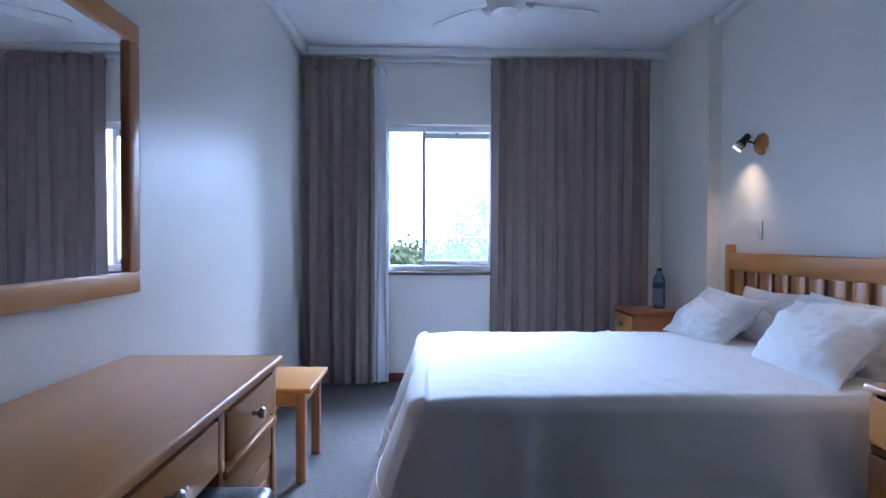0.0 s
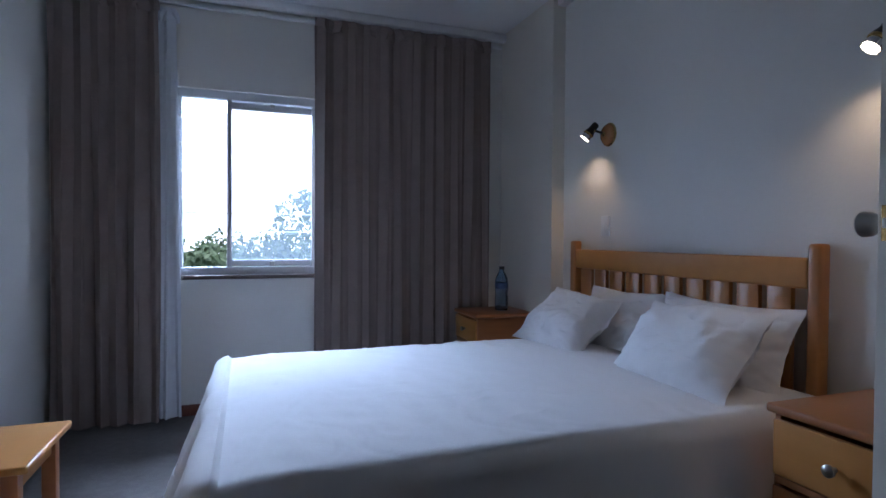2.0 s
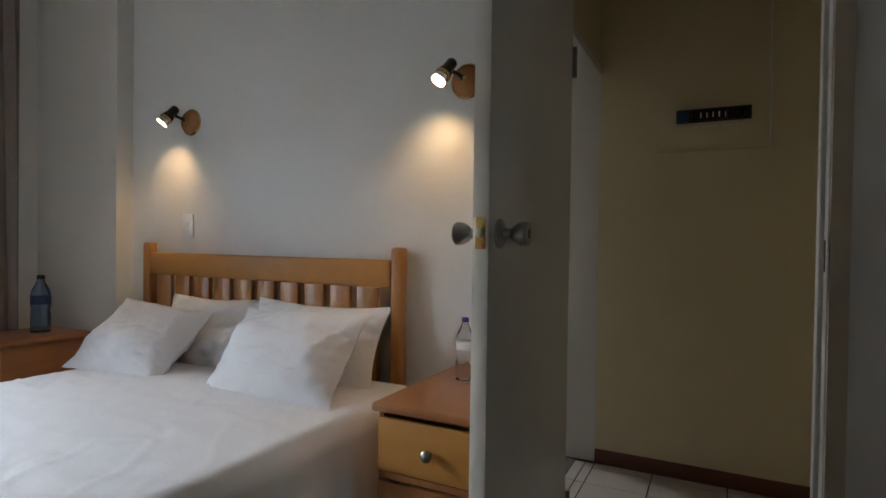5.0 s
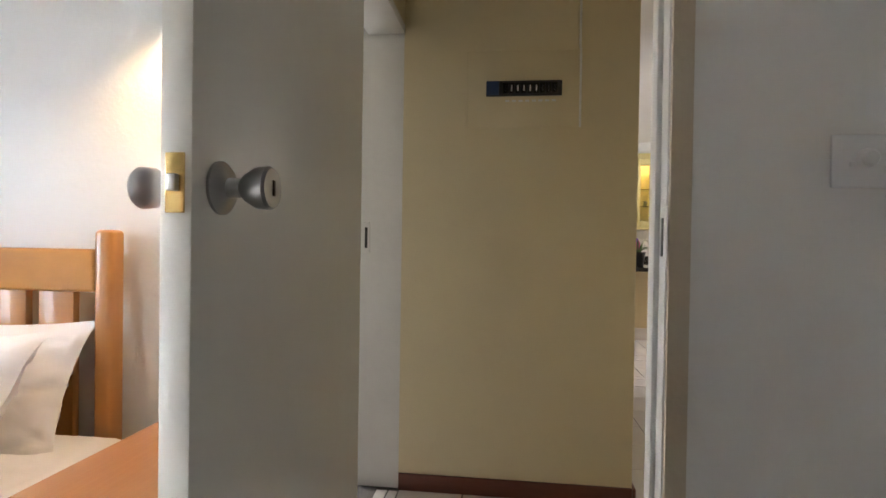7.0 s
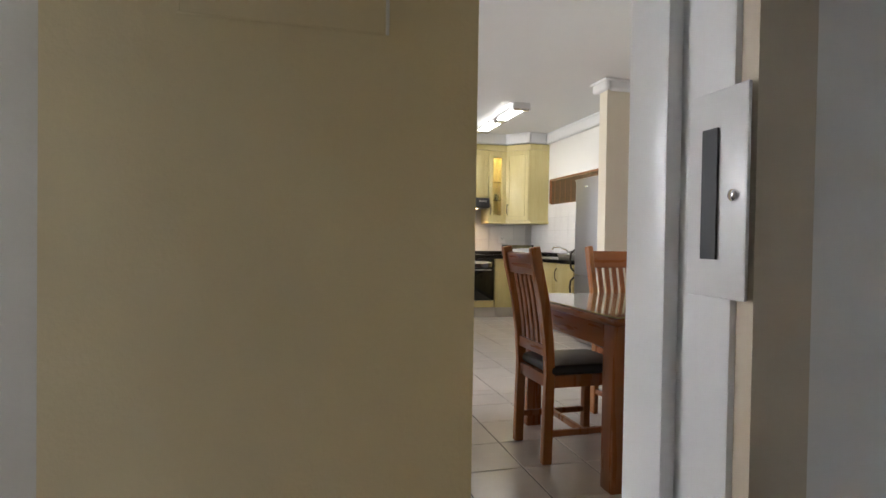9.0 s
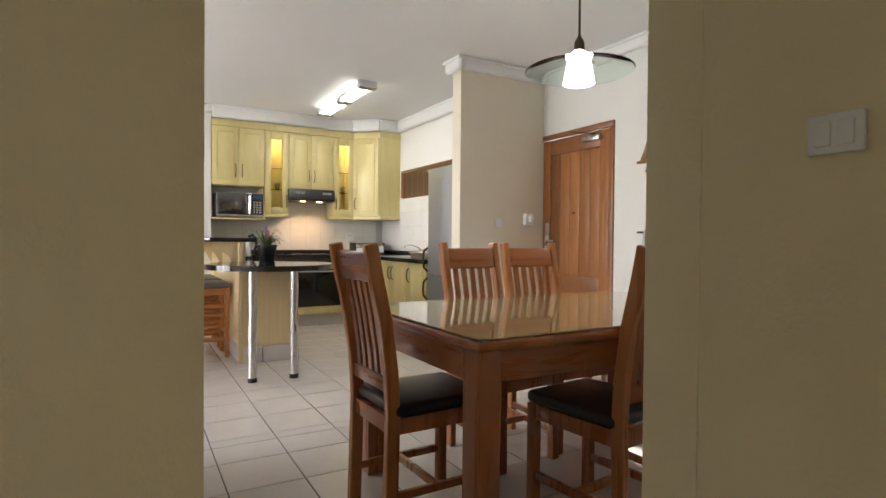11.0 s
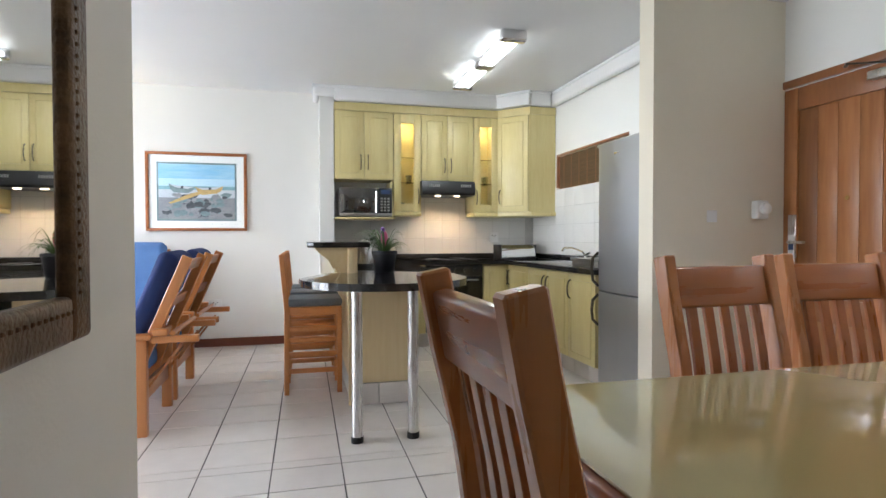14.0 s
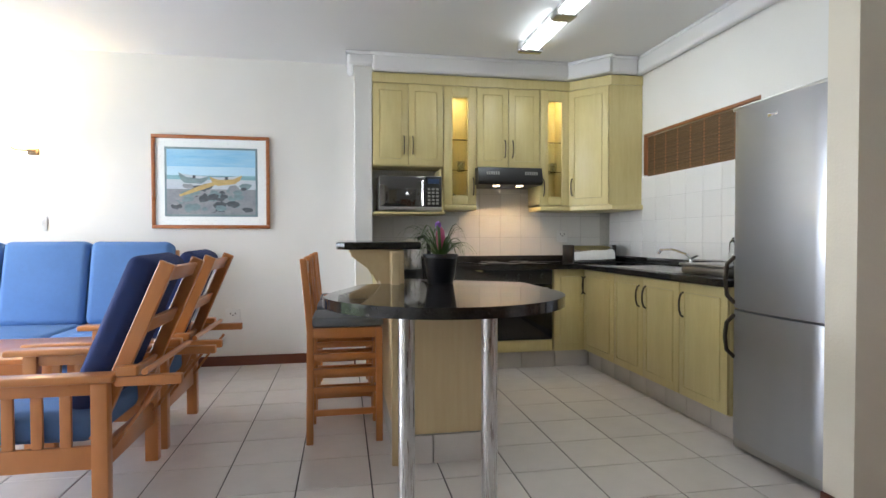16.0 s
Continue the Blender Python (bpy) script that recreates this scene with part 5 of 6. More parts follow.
for a in range(3):
    for b in range(5):
        part("button", B(-0.021, -0.017, -0.235 + a * 0.035, -0.212 + a * 0.035, 0.06 + b * 0.03, 0.078 + b * 0.03, 0.001), SATIN, mw)
part("display", B(-0.0205, -0.017, -0.24, -0.145, 0.235, 0.275), LABEL, mw)
hd = thing("range_hood", at(8.80, -0.985, 1.552), "black slimline cooker hood with two lit bulbs", "range hood")
part("body", prism([(0.0, 0.06), (0.03, 0.145), (0.44, 0.145), (0.44, 0.0), (0.02, 0.0), (0.0, 0.02)], -0.285, 0.285), BLACK, hd).matrix_basis = Matrix(((1, 0, 0, 0), (0, 0, 1, 0), (0, 1, 0, 0), (0, 0, 0, 1)))
for k in range(7):
    part("vent_slot", B(0.0075, 0.02, 0.10 + k * 0.02, 0.112 + k * 0.02, 0.075, 0.11, turn=None), SATIN, hd) if k < 6 else None
for k in range(7):
    part("vent_slot", B(0.0075, 0.02, -0.24 + k * 0.02, -0.228 + k * 0.02, 0.075, 0.11), SATIN, hd) if k < 6 else None
for y in (0.09, -0.12):
    part("bulb", lathe([(0.03, -0.006), (0.032, 0.0), (0.0, 0.001)], 18, Matrix.Translation((0.14, y, 0))), HOODON, hd, "lit hood bulb")
    lamp("hood_light", "SPOT", look((8.94, -0.985 + y, 1.540), (9.05, -1.0 + y, 0.9)), 2.2, (1.0, 0.62, 0.30), spot=(radians(120), 0.5, 0.03))


def base_unit(axis, a, b, label, doors, drawer=False):
    """A base cabinet: axis 'x' faces west along the far wall, 'y' faces north along the side wall."""
    if axis == "x":
        ob = unit("base_cabinet", label, 8.67, 9.24, a, b, 0.14, 0.832)
        n = doors
        w = (b - a) / n
        for k in range(n):
            panel_door(ob, w, 0.68, Matrix.Translation((8.67, b - k * w, 0.145)) @ FACE, ((0.04 if k % 2 else w - 0.04), 0.55))
    else:
        ob = unit("base_cabinet", label, a, b, -2.115, -1.60, 0.14, 0.832)
        w = (b - a) / doors
        for k in range(doors):
            m = Matrix.Translation((a + (k + 1) * w, -1.60, 0.145)) @ pose(0, 0, 0, 0, 0, 90)
            panel_door(ob, w, 0.68, m, ((0.04 if k % 2 == 0 else w - 0.04), 0.55))
    return ob


base_unit("x", -1.60, -1.315, "pale yellow base cabinet beside the oven", 1)
base_unit("x", -0.70, 0.18, "pale yellow base cabinet behind the bar", 2)
base_unit("y", 8.14, 8.66, "pale yellow corner base cabinet", 1)
base_unit("y", 7.32, 8.135, "pale yellow two-door base cabinet under the sink", 2)
base_unit("y", 6.89, 7.315, "pale yellow base cabinet beside the fridge", 1)
for k in range(8):
    x = 6.88 + k * 0.228
    solo("plinth_tile", B(x + 0.002, x + 0.226, -1.662, -1.648, 0.0, 0.137, 0.002), TILE, "beige ceramic plinth tile under the base cabinets", "plinth tile", group="plinth tiles")
for k in range(6):
    y = -1.648 + k * 0.30
    solo("plinth_tile", B(8.712, 8.726, y + 0.002, y + 0.298, 0.0, 0.137, 0.002), TILE, "beige ceramic plinth tile under the base cabinets", "plinth tile", group="plinth tiles")
ov = thing("oven", at(8.655, -1.008, 0.145), "black built-in oven with a glass door", "oven")
part("housing", B(0.02, 0.55, -0.295, 0.295, 0.0, 0.686, 0.002), BLACK, ov)
part("door", B(-0.004, 0.02, -0.292, 0.292, 0.10, 0.565, 0.006), BLACKGLASS, ov, "black glass oven door")
part("control_panel", B(-0.004, 0.02, -0.292, 0.292, 0.57, 0.684, 0.004), BLACK, ov)
part("handle", T((-0.03, -0.24, 0.53), (-0.03, 0.24, 0.53), 0.009, seg=10), SATIN, ov)
part("kick_panel", B(0.0, 0.02, -0.292, 0.292, 0.0, 0.095, 0.003), YELLOW, ov, "pale yellow panel")
for k in range(5):
    part("knob", lathe([(0.018, 0), (0.016, 0.02), (0, 0.021)], 14, pose(-0.004, -0.2 + 0.1 * k, 0.63, 0, -90)), BLACK, ov)
hob = thing("hob", at(8.95, -1.0, 0.873), "black glass hob with four round plates", "hob")
part("glass", B(-0.25, 0.22, -0.28, 0.28, 0, 0.006, 0.002), BLACKGLASS, hob)
for x, y, r in ((-0.13, 0.14, 0.09), (-0.13, -0.14, 0.075), (0.1, 0.14, 0.075), (0.1, -0.14, 0.09)):
    part("plate", lathe([(r, 0.006), (r, 0.012), (r * 0.3, 0.012), (r * 0.28, 0.009), (0, 0.009)], 28, Matrix.Translation((x, y, 0))), BLACK, hob)
sink = thing("sink", at(7.85, -1.84, 0.873), "stainless steel inset sink", "sink")
part("rim", B(-0.42, 0.42, -0.22, 0.22, 0, 0.004, 0.002), STEEL, sink)
part("bowl", B(-0.36, 0.02, -0.17, 0.17, 0.004, 0.0055, 0.0005), SATIN, sink)
tp = thing("kitchen_tap", at(7.85, -2.03, 0.876), "chrome swan-neck mixer tap", "tap")
part("base", lathe([(0.025, 0), (0.022, 0.02), (0.012, 0.05), (0.012, 0.07)], 18), CHROME, tp)
part("spout", sweep([(0, 0, 0.06), (0.02, 0.02, 0.10), (0.10, 0.08, 0.135), (0.17, 0.13, 0.13), (0.19, 0.14, 0.10)], 0.018, 0.018), CHROME, tp)
part("lever", sweep([(0, 0, 0.07), (-0.08, 0.0, 0.095)], 0.014, 0.01), CHROME, tp)
dr = thing("dish_rack", at(7.25, -1.84, 0.873), "grey plastic dish rack beside the fridge", "dish rack")
part("tray", B(-0.22, 0.2, -0.16, 0.16, 0.0, 0.05, 0.012), SATIN, dr)
part("rim", B(-0.23, 0.21, -0.17, 0.17, 0.05, 0.065, 0.005), SATIN, dr)
for k in range(8):
    part("wire", T((-0.18 + k * 0.05, -0.14, 0.065), (-0.18 + k * 0.05, 0.14, 0.09), 0.003, seg=6), CHROME, dr)
sp = thing("soap_bottle", at(7.05, -1.75, 0.938), "pale green dish soap bottle standing in the rack", "soap bottle")
part("body", lathe([(0.03, 0), (0.032, 0.02), (0.03, 0.13), (0.012, 0.16)], 16), CLEAR, sp)
part("cap", lathe([(0.013, 0.16), (0.011, 0.19), (0, 0.192)], 12), WHITEPL, sp)
bb = thing("bread_bin", at(8.98, -1.78, 0.873), "chrome roll-top bread bin on the worktop", "bread bin")
part("body", prism([(-0.12, 0.01), (-0.12, 0.09), (-0.10, 0.13), (-0.06, 0.155), (0.10, 0.155), (0.12, 0.13), (0.12, 0.01)], -0.2, 0.2), CHROME, bb).matrix_basis = Matrix(((1, 0, 0, 0), (0, 0, 1, 0), (0, 1, 0, 0), (0, 0, 0, 1)))
for y in (-0.2, 0.2):
    part("end_cap", B(-0.122, 0.122, y - 0.006, y + 0.006, 0.0, 0.158, 0.005), BLACK, bb)
part("base", B(-0.13, 0.125, -0.205, 0.205, 0.0, 0.014, 0.003), BLACK, bb)
kt = thing("kettle", at(8.0, -0.02, 0.875), "steel cordless kettle with a black handle", "kettle")
part("body", lathe([(0.075, 0), (0.08, 0.03), (0.07, 0.16), (0.055, 0.20), (0.03, 0.215), (0, 0.218)], 28), STEEL, kt)
part("handle", sweep([(0.0, -0.05, 0.215), (0.0, -0.09, 0.235), (0.0, -0.125, 0.20), (0.0, -0.13, 0.12), (0.0, -0.10, 0.05), (0.0, -0.075, 0.045)], 0.026, 0.02, up=(1, 0, 0)), BLACK, kt)
part("spout", tube(bmesh.new(), (0, 0.055, 0.15), (0, 0.10, 0.195), 0.022, 0.012, 14), STEEL, kt)
part("base_plate", lathe([(0.085, -0.002), (0.085, 0.01), (0.08, 0.014)], 28), BLACK, kt)
fr = thing("fridge", at(6.535, -1.56, 0), "tall silver fridge-freezer with curved doors", "fridge")
part("cabinet", B(-0.30, 0.30, -0.54, -0.05, 0.03, 1.735, 0.008), FRIDGE, fr)


def bowed(z0, z1):
    pts = [(-0.305, -0.05)] + [(-0.305 + 0.61 * k / 14, 0.0 + 0.028 * math.sin(math.pi * k / 14) - (0.02 if k in (0, 14) else 0)) for k in range(15)] + [(0.305, -0.05)]
    return prism(pts[::-1], z0, z1, 0.004)


part("upper_door", bowed(0.735, 1.745), FRIDGE, fr)
part("lower_door", bowed(0.07, 0.725), FRIDGE, fr)
part("kick_plate", B(-0.29, 0.29, -0.06, -0.01, 0.015, 0.065, 0.004), SATIN, fr)
part("top_cap", B(-0.305, 0.305, -0.53, 0.0, 1.7455, 1.765, 0.006), SATIN, fr)
part("badge", B(-0.03, 0.03, 0.0275, 0.030, 1.66, 1.675, 0.001), CHROME, fr)
for z0, z1 in ((0.76, 1.0), (0.48, 0.70)):
    part("handle", sweep([(0.275, 0.0, z0), (0.282, 0.04, z0 + 0.04), (0.284, 0.048, (z0 + z1) / 2), (0.282, 0.04, z1 - 0.04), (0.275, 0.0, z1)], 0.018, 0.014, up=(1, 0, 0)), DARKMETAL, fr)
for sx in (-0.25, 0.25):
    for y in (-0.48, -0.08):
        part("foot", lathe([(0.02, 0), (0.02, 0.032)], 12, Matrix.Translation((sx, y, 0))), BLACK, fr)

plant = thing("potted_plant", at(6.99, -0.05, 0.873), "spiky green bromeliad with a pink bloom in a black pot", "plant")
part("pot", lathe([(0.0, 0.0), (0.06, 0.0), (0.064, 0.005), (0.082, 0.125), (0.088, 0.128), (0.088, 0.145), (0.08, 0.145), (0.078, 0.125), (0, 0.12)], 28), TERRACOTTA, plant)
rng = random.Random(11)
for k in range(44):
    a = rng.uniform(0, 2 * math.pi)
    r = rng.uniform(0.10, 0.23)
    hgt = rng.uniform(0.0, 0.13)
    c, s = math.cos(a), math.sin(a)
    bm = bmesh.new()
    prev = None
    for q in range(7):
        f = q / 6
        w = 0.007 * (1 - f) + 0.0008
        p = Vector((c * (0.012 + r * f), s * (0.012 + r * f), 0.13 + (0.06 + hgt) * math.sin(f * 2.1) - 0.07 * f * f * f))
        side = Vector((-s, c, 0)) * w
        now = (bm.verts.new(p - side), bm.verts.new(p + Vector((0, 0, -w * 0.5))), bm.verts.new(p + side))
        if prev:
            bm.faces.new((prev[0], prev[1], now[1], now[0]))
            bm.faces.new((prev[1], prev[2], now[2], now[1]))
        prev = now
    part("leaf", bm, LEAF, plant)
part("flower_spike", lathe([(0.006, 0.12), (0.012, 0.17), (0.02, 0.20), (0.024, 0.23), (0.02, 0.26), (0.008, 0.28), (0, 0.283)], 14), BRACT, plant, "pink bract")
part("bloom", lathe([(0.006, 0.26), (0.016, 0.285), (0.014, 0.30), (0.0, 0.31)], 10, pose(-0.005, 0.012, 0.0)), BLOOM, plant, "violet bloom")


def bar_stool(m):
    ob = thing("bar_stool", m, "orange wood bar stool with a grey padded seat", "bar stool", "bar stools")
    for s in (-1, 1):
        part("back_post", sweep([(s * 0.165, 0.185, 0), (s * 0.165, 0.18, 0.6), (s * 0.165, 0.19, 0.72), (s * 0.165, 0.215, 0.99)], 0.036, 0.03, up=(1, 0, 0)), ORANGEWOOD, ob)
        part("front_leg", B(s * 0.165 - 0.018, s * 0.165 + 0.018, -0.20, -0.164, 0, 0.62, 0.004), ORANGEWOOD, ob)
        part("side_rail", B(s * 0.165 - 0.012, s * 0.165 + 0.012, -0.165, 0.165, 0.565, 0.62, 0.002), ORANGEWOOD, ob)
        for z in (0.15, 0.27, 0.37, 0.45):
            part("side_stretcher", B(s * 0.165 - 0.01, s * 0.165 + 0.01, -0.165, 0.165, z, z + 0.032, 0.002), ORANGEWOOD, ob)
    part("front_rail", B(-0.147, 0.147, -0.194, -0.17, 0.565, 0.62, 0.002), ORANGEWOOD, ob)
    part("back_rail", B(-0.147, 0.147, 0.17, 0.194, 0.565, 0.62, 0.002), ORANGEWOOD, ob)
    part("foot_rail", B(-0.147, 0.147, -0.192, -0.172, 0.2, 0.235, 0.002), ORANGEWOOD, ob)
    for z in (0.80, 0.93):
        part("back_slat", B(-0.15, 0.15, 0.188 + (z - 0.7) * 0.07, 0.206 + (z - 0.7) * 0.07, z - 0.035, z + 0.035, 0.004), ORANGEWOOD, ob)
    part("seat", B(-0.185, 0.185, -0.205, 0.175, 0.622, 0.675, 0.02, 4), GREYSEAT, ob)
    return ob


s0 = bar_stool(at(7.44, 0.42, 0))
for x in (7.95, 8.42):
    copy_thing(s0, at(x, 0.42, 0))

tl = thing("fluorescent_light", at(7.76, -1.02, 2.63), "twin fluorescent ceiling light with chrome ends, lit", "ceiling light")
part("tray", B(-0.62, 0.62, -0.05, 0.05, -0.035, -0.001, 0.006), WHITEPL, tl)
for y in (-0.045, 0.045):
    part("tube", T((-0.64, y, -0.06), (0.64, y, -0.06), 0.016, seg=14), TUBEON, tl, "lit fluorescent tube")
for x in (-0.67, 0.67):
    part("end_cap", B(x - 0.035, x + 0.035, -0.10, 0.10, -0.09, -0.001, 0.02, 4), CHROME, tl, "chrome end cap")
part("centre_clip", B(-0.06, 0.06, -0.075, 0.075, -0.085, -0.03, 0.01), SATIN, tl)
lamp("fluorescent_glow", "AREA", pose(7.76, -1.02, 2.52), 1.5, (0.97, 1.0, 0.94), size=(1.25, 0.14))
sk2 = wall_plate(at(9.246, -1.63, 1.11), 0.11, 0.11, "white double socket on the kitchen tiles", "socket", 0, 3)
for y, z in ((-0.55, 1.10), (-0.16, 1.10)):
    wall_plate(at(9.246, y, z), 0.07, 0.07, "small white switch on the kitchen tiles", "light switch", 1)

# ---- living room ----
def picture():
    ob = thing("framed_print", at(9.248, 1.519, 1.572), "framed seaside print of two beached boats", "picture")
    for n, b in (("frame_top", (-0.473, 0.473, 0.363, 0.393)), ("frame_bottom", (-0.473, 0.473, -0.393, -0.363)), ("frame_side", (-0.473, -0.443, -0.363, 0.363)), ("frame_side", (0.443, 0.473, -0.363, 0.363))):
        part(n, B(-0.028, 0, *b, 0.006), SALIGNAX, ob)
    part("mount", B(-0.012, -0.004, -0.445, 0.445, -0.365, 0.365), PAPER, ob, "cream mount board")
    part("print_line", B(-0.0135, -0.0125, -0.372, 0.372, -0.292, 0.292), BOATGREY, ob)
    part("printed_sky", B(-0.0155, -0.014, -0.355, 0.355, 0.13, 0.275), SKYBLUE, ob)
    part("printed_low_sky", B(-0.0155, -0.014, -0.355, 0.355, 0.055, 0.13), PALESKY, ob)
    part("printed_sea", B(-0.0155, -0.014, -0.355, 0.355, 0.02, 0.055), SEAGREEN, ob)
    part("printed_sand", B(-0.0155, -0.014, -0.355, 0.355, -0.06, 0.02), PALESAND, ob)
    part("printed_beach", B(-0.0155, -0.014, -0.355, 0.355, -0.275, -0.06), ROCKGREY, ob)
    flat = Matrix(((0, 0, -1, 0), (1, 0, 0, 0), (0, 1, 0, 0), (0, 0, 0, 1)))

    def shape(name, yc, zc, outline, material, depth, tilt=0.0):
        p = part(name, prism(outline, 0, 0.0006), material, ob)
        p.matrix_basis = Matrix.Translation((depth, yc, zc)) @ flat @ pose(0, 0, 0, 0, 0, tilt)

    rng_print = random.Random(21)
    for k in range(64):
        yc, zc = rng_print.uniform(-0.30, 0.30), -0.25 + 0.22 * rng_print.random() ** 1.3
        r = rng_print.uniform(0.025, 0.06)
        ring = [(r * rng_print.uniform(0.7, 1.2) * math.cos(2 * math.pi * q / 7), 0.6 * r * rng_print.uniform(0.7, 1.2) * math.sin(2 * math.pi * q / 7)) for q in range(7)]
        shape("printed_rock", yc, max(zc, -0.235), ring, (ROCKGREY, BOATGREY, DARKROCK)[k % 3], -0.0163 - 0.00001 * k)
    for yc, zc, w, hull, tilt in ((0.14, 0.03, 0.12, BOATGREY, 4), (-0.12, 0.02, 0.13, SANDY, -5)):
        shape("printed_hull", yc, zc, [(-w, 0.03), (-w * 0.85, -0.01), (-w * 0.5, -0.04), (w * 0.6, -0.045), (w * 0.9, -0.01), (w * 1.05, 0.04), (w * 0.5, 0.015), (-w * 0.4, 0.01)], hull, -0.0172, tilt)
        shape("printed_inside", yc, zc, [(-w * 0.92, 0.026), (-w * 0.4, 0.002), (w * 0.5, 0.006), (w * 0.97, 0.034), (w * 0.4, 0.026), (-w * 0.3, 0.024)], PALESAND, -0.0180, tilt)
        shape("printed_thwart", yc, zc, [(-0.012, 0.0), (0.012, 0.0), (0.012, 0.026), (-0.012, 0.026)], DARKROCK, -0.0187, tilt)
    shape("printed_driftwood", 0.06, -0.04, [(-0.24, 0.05), (-0.12, 0.055), (0.02, 0.015), (0.2, -0.07), (0.19, -0.085), (0.0, -0.02), (-0.1, 0.02), (-0.23, 0.03)], SANDY, -0.0193)
    part("glazing", B(-0.0225, -0.0205, -0.443, 0.443, -0.363, 0.363), GLASSPANE, ob).visible_shadow = False


picture()
wl = thing("wall_light", at(9.249, 2.87, 1.80), "glowing uplighter shade on a bronze bracket", "wall lamp")
part("shade", lathe([(0.10, 0.02), (0.115, 0.10), (0.12, 0.2), (0.117, 0.2), (0.112, 0.1), (0.096, 0.02)], 24, Matrix.Translation((-0.125, 0, 0))), GLOWON, wl, "lit pale shade")
part("bracket", sweep([(-0.125, -0.10, 0.01), (-0.125, -0.06, -0.01), (-0.125, 0.06, -0.01), (-0.125, 0.10, 0.01)], 0.012, 0.012), DARKMETAL, wl)
part("backplate", B(-0.02, 0, -0.04, 0.04, -0.03, 0.03, 0.004), DARKMETAL, wl)
part("stem", T((-0.02, 0, 0), (-0.125, 0, -0.01), 0.007, seg=10), DARKMETAL, wl)
lamp("wall_light_glow", "POINT", at(9.124, 2.87, 1.93), 0.5, (1.0, 0.84, 0.52), radius=0.05)
wall_plate(at(9.248, 2.82, 1.22), 0.08, 0.12, "white light switch above the sofa", "light switch")
wall_plate(at(9.248, 1.36, 0.43), 0.12, 0.11, "white double socket low on the wall", "socket", 0, 3)


def slab_cushion(name, x0, x1, y0, y1, z0, z1, material, parent, r=0.05, turn=None):
    bm = B(x0, x1, y0, y1, z0, z1, r, 5, turn)
    for v in bm.verts:
        v.co += Vector((0.008 * noise.noise(v.co * 4), 0.008 * noise.noise(v.co * 4 + Vector((3, 0, 0))), 0.010 * noise.noise(v.co * 3)))
    c = part(name, bm, material, parent)
    return c


sofa = thing("sofa", at(0, 0, 0), "wooden three-seat sofa with blue canvas cushions", "sofa")
for k in range(3):
    y0 = 1.76 + k * 0.60
    slab_cushion("back_cushion", -0.08, 0.08, y0, y0 + 0.59, 0.0, 0.64, BLUE, sofa, 0.05, turn=Matrix.Translation((8.90, 0, 0.44)) @ pose(0, 0, 0, 0, 12))
    slab_cushion("seat_cushion", 8.28, 8.92, y0, y0 + 0.59, 0.31, 0.46, BLUE, sofa, 0.045)
part("base_frame", B(8.30, 9.0, 1.75, 3.56, 0.23, 0.31, 0.006), ORANGEWOOD, sofa)
part("back_frame", B(9.06, 9.10, 1.74, 3.57, 0.3, 1.0, 0.006, turn=None), ORANGEWOOD, sofa)
for y in (1.69, 3.57):
    part("arm_rest", B(8.24, 9.05, y - 0.0, y + 0.06, 0.58, 0.61, 0.008), ORANGEWOOD, sofa)
    for x in (8.29, 9.0):
        part("leg", B(x - 0.025, x + 0.025, y + 0.005, y + 0.055, 0, 0.58, 0.004), ORANGEWOOD, sofa)


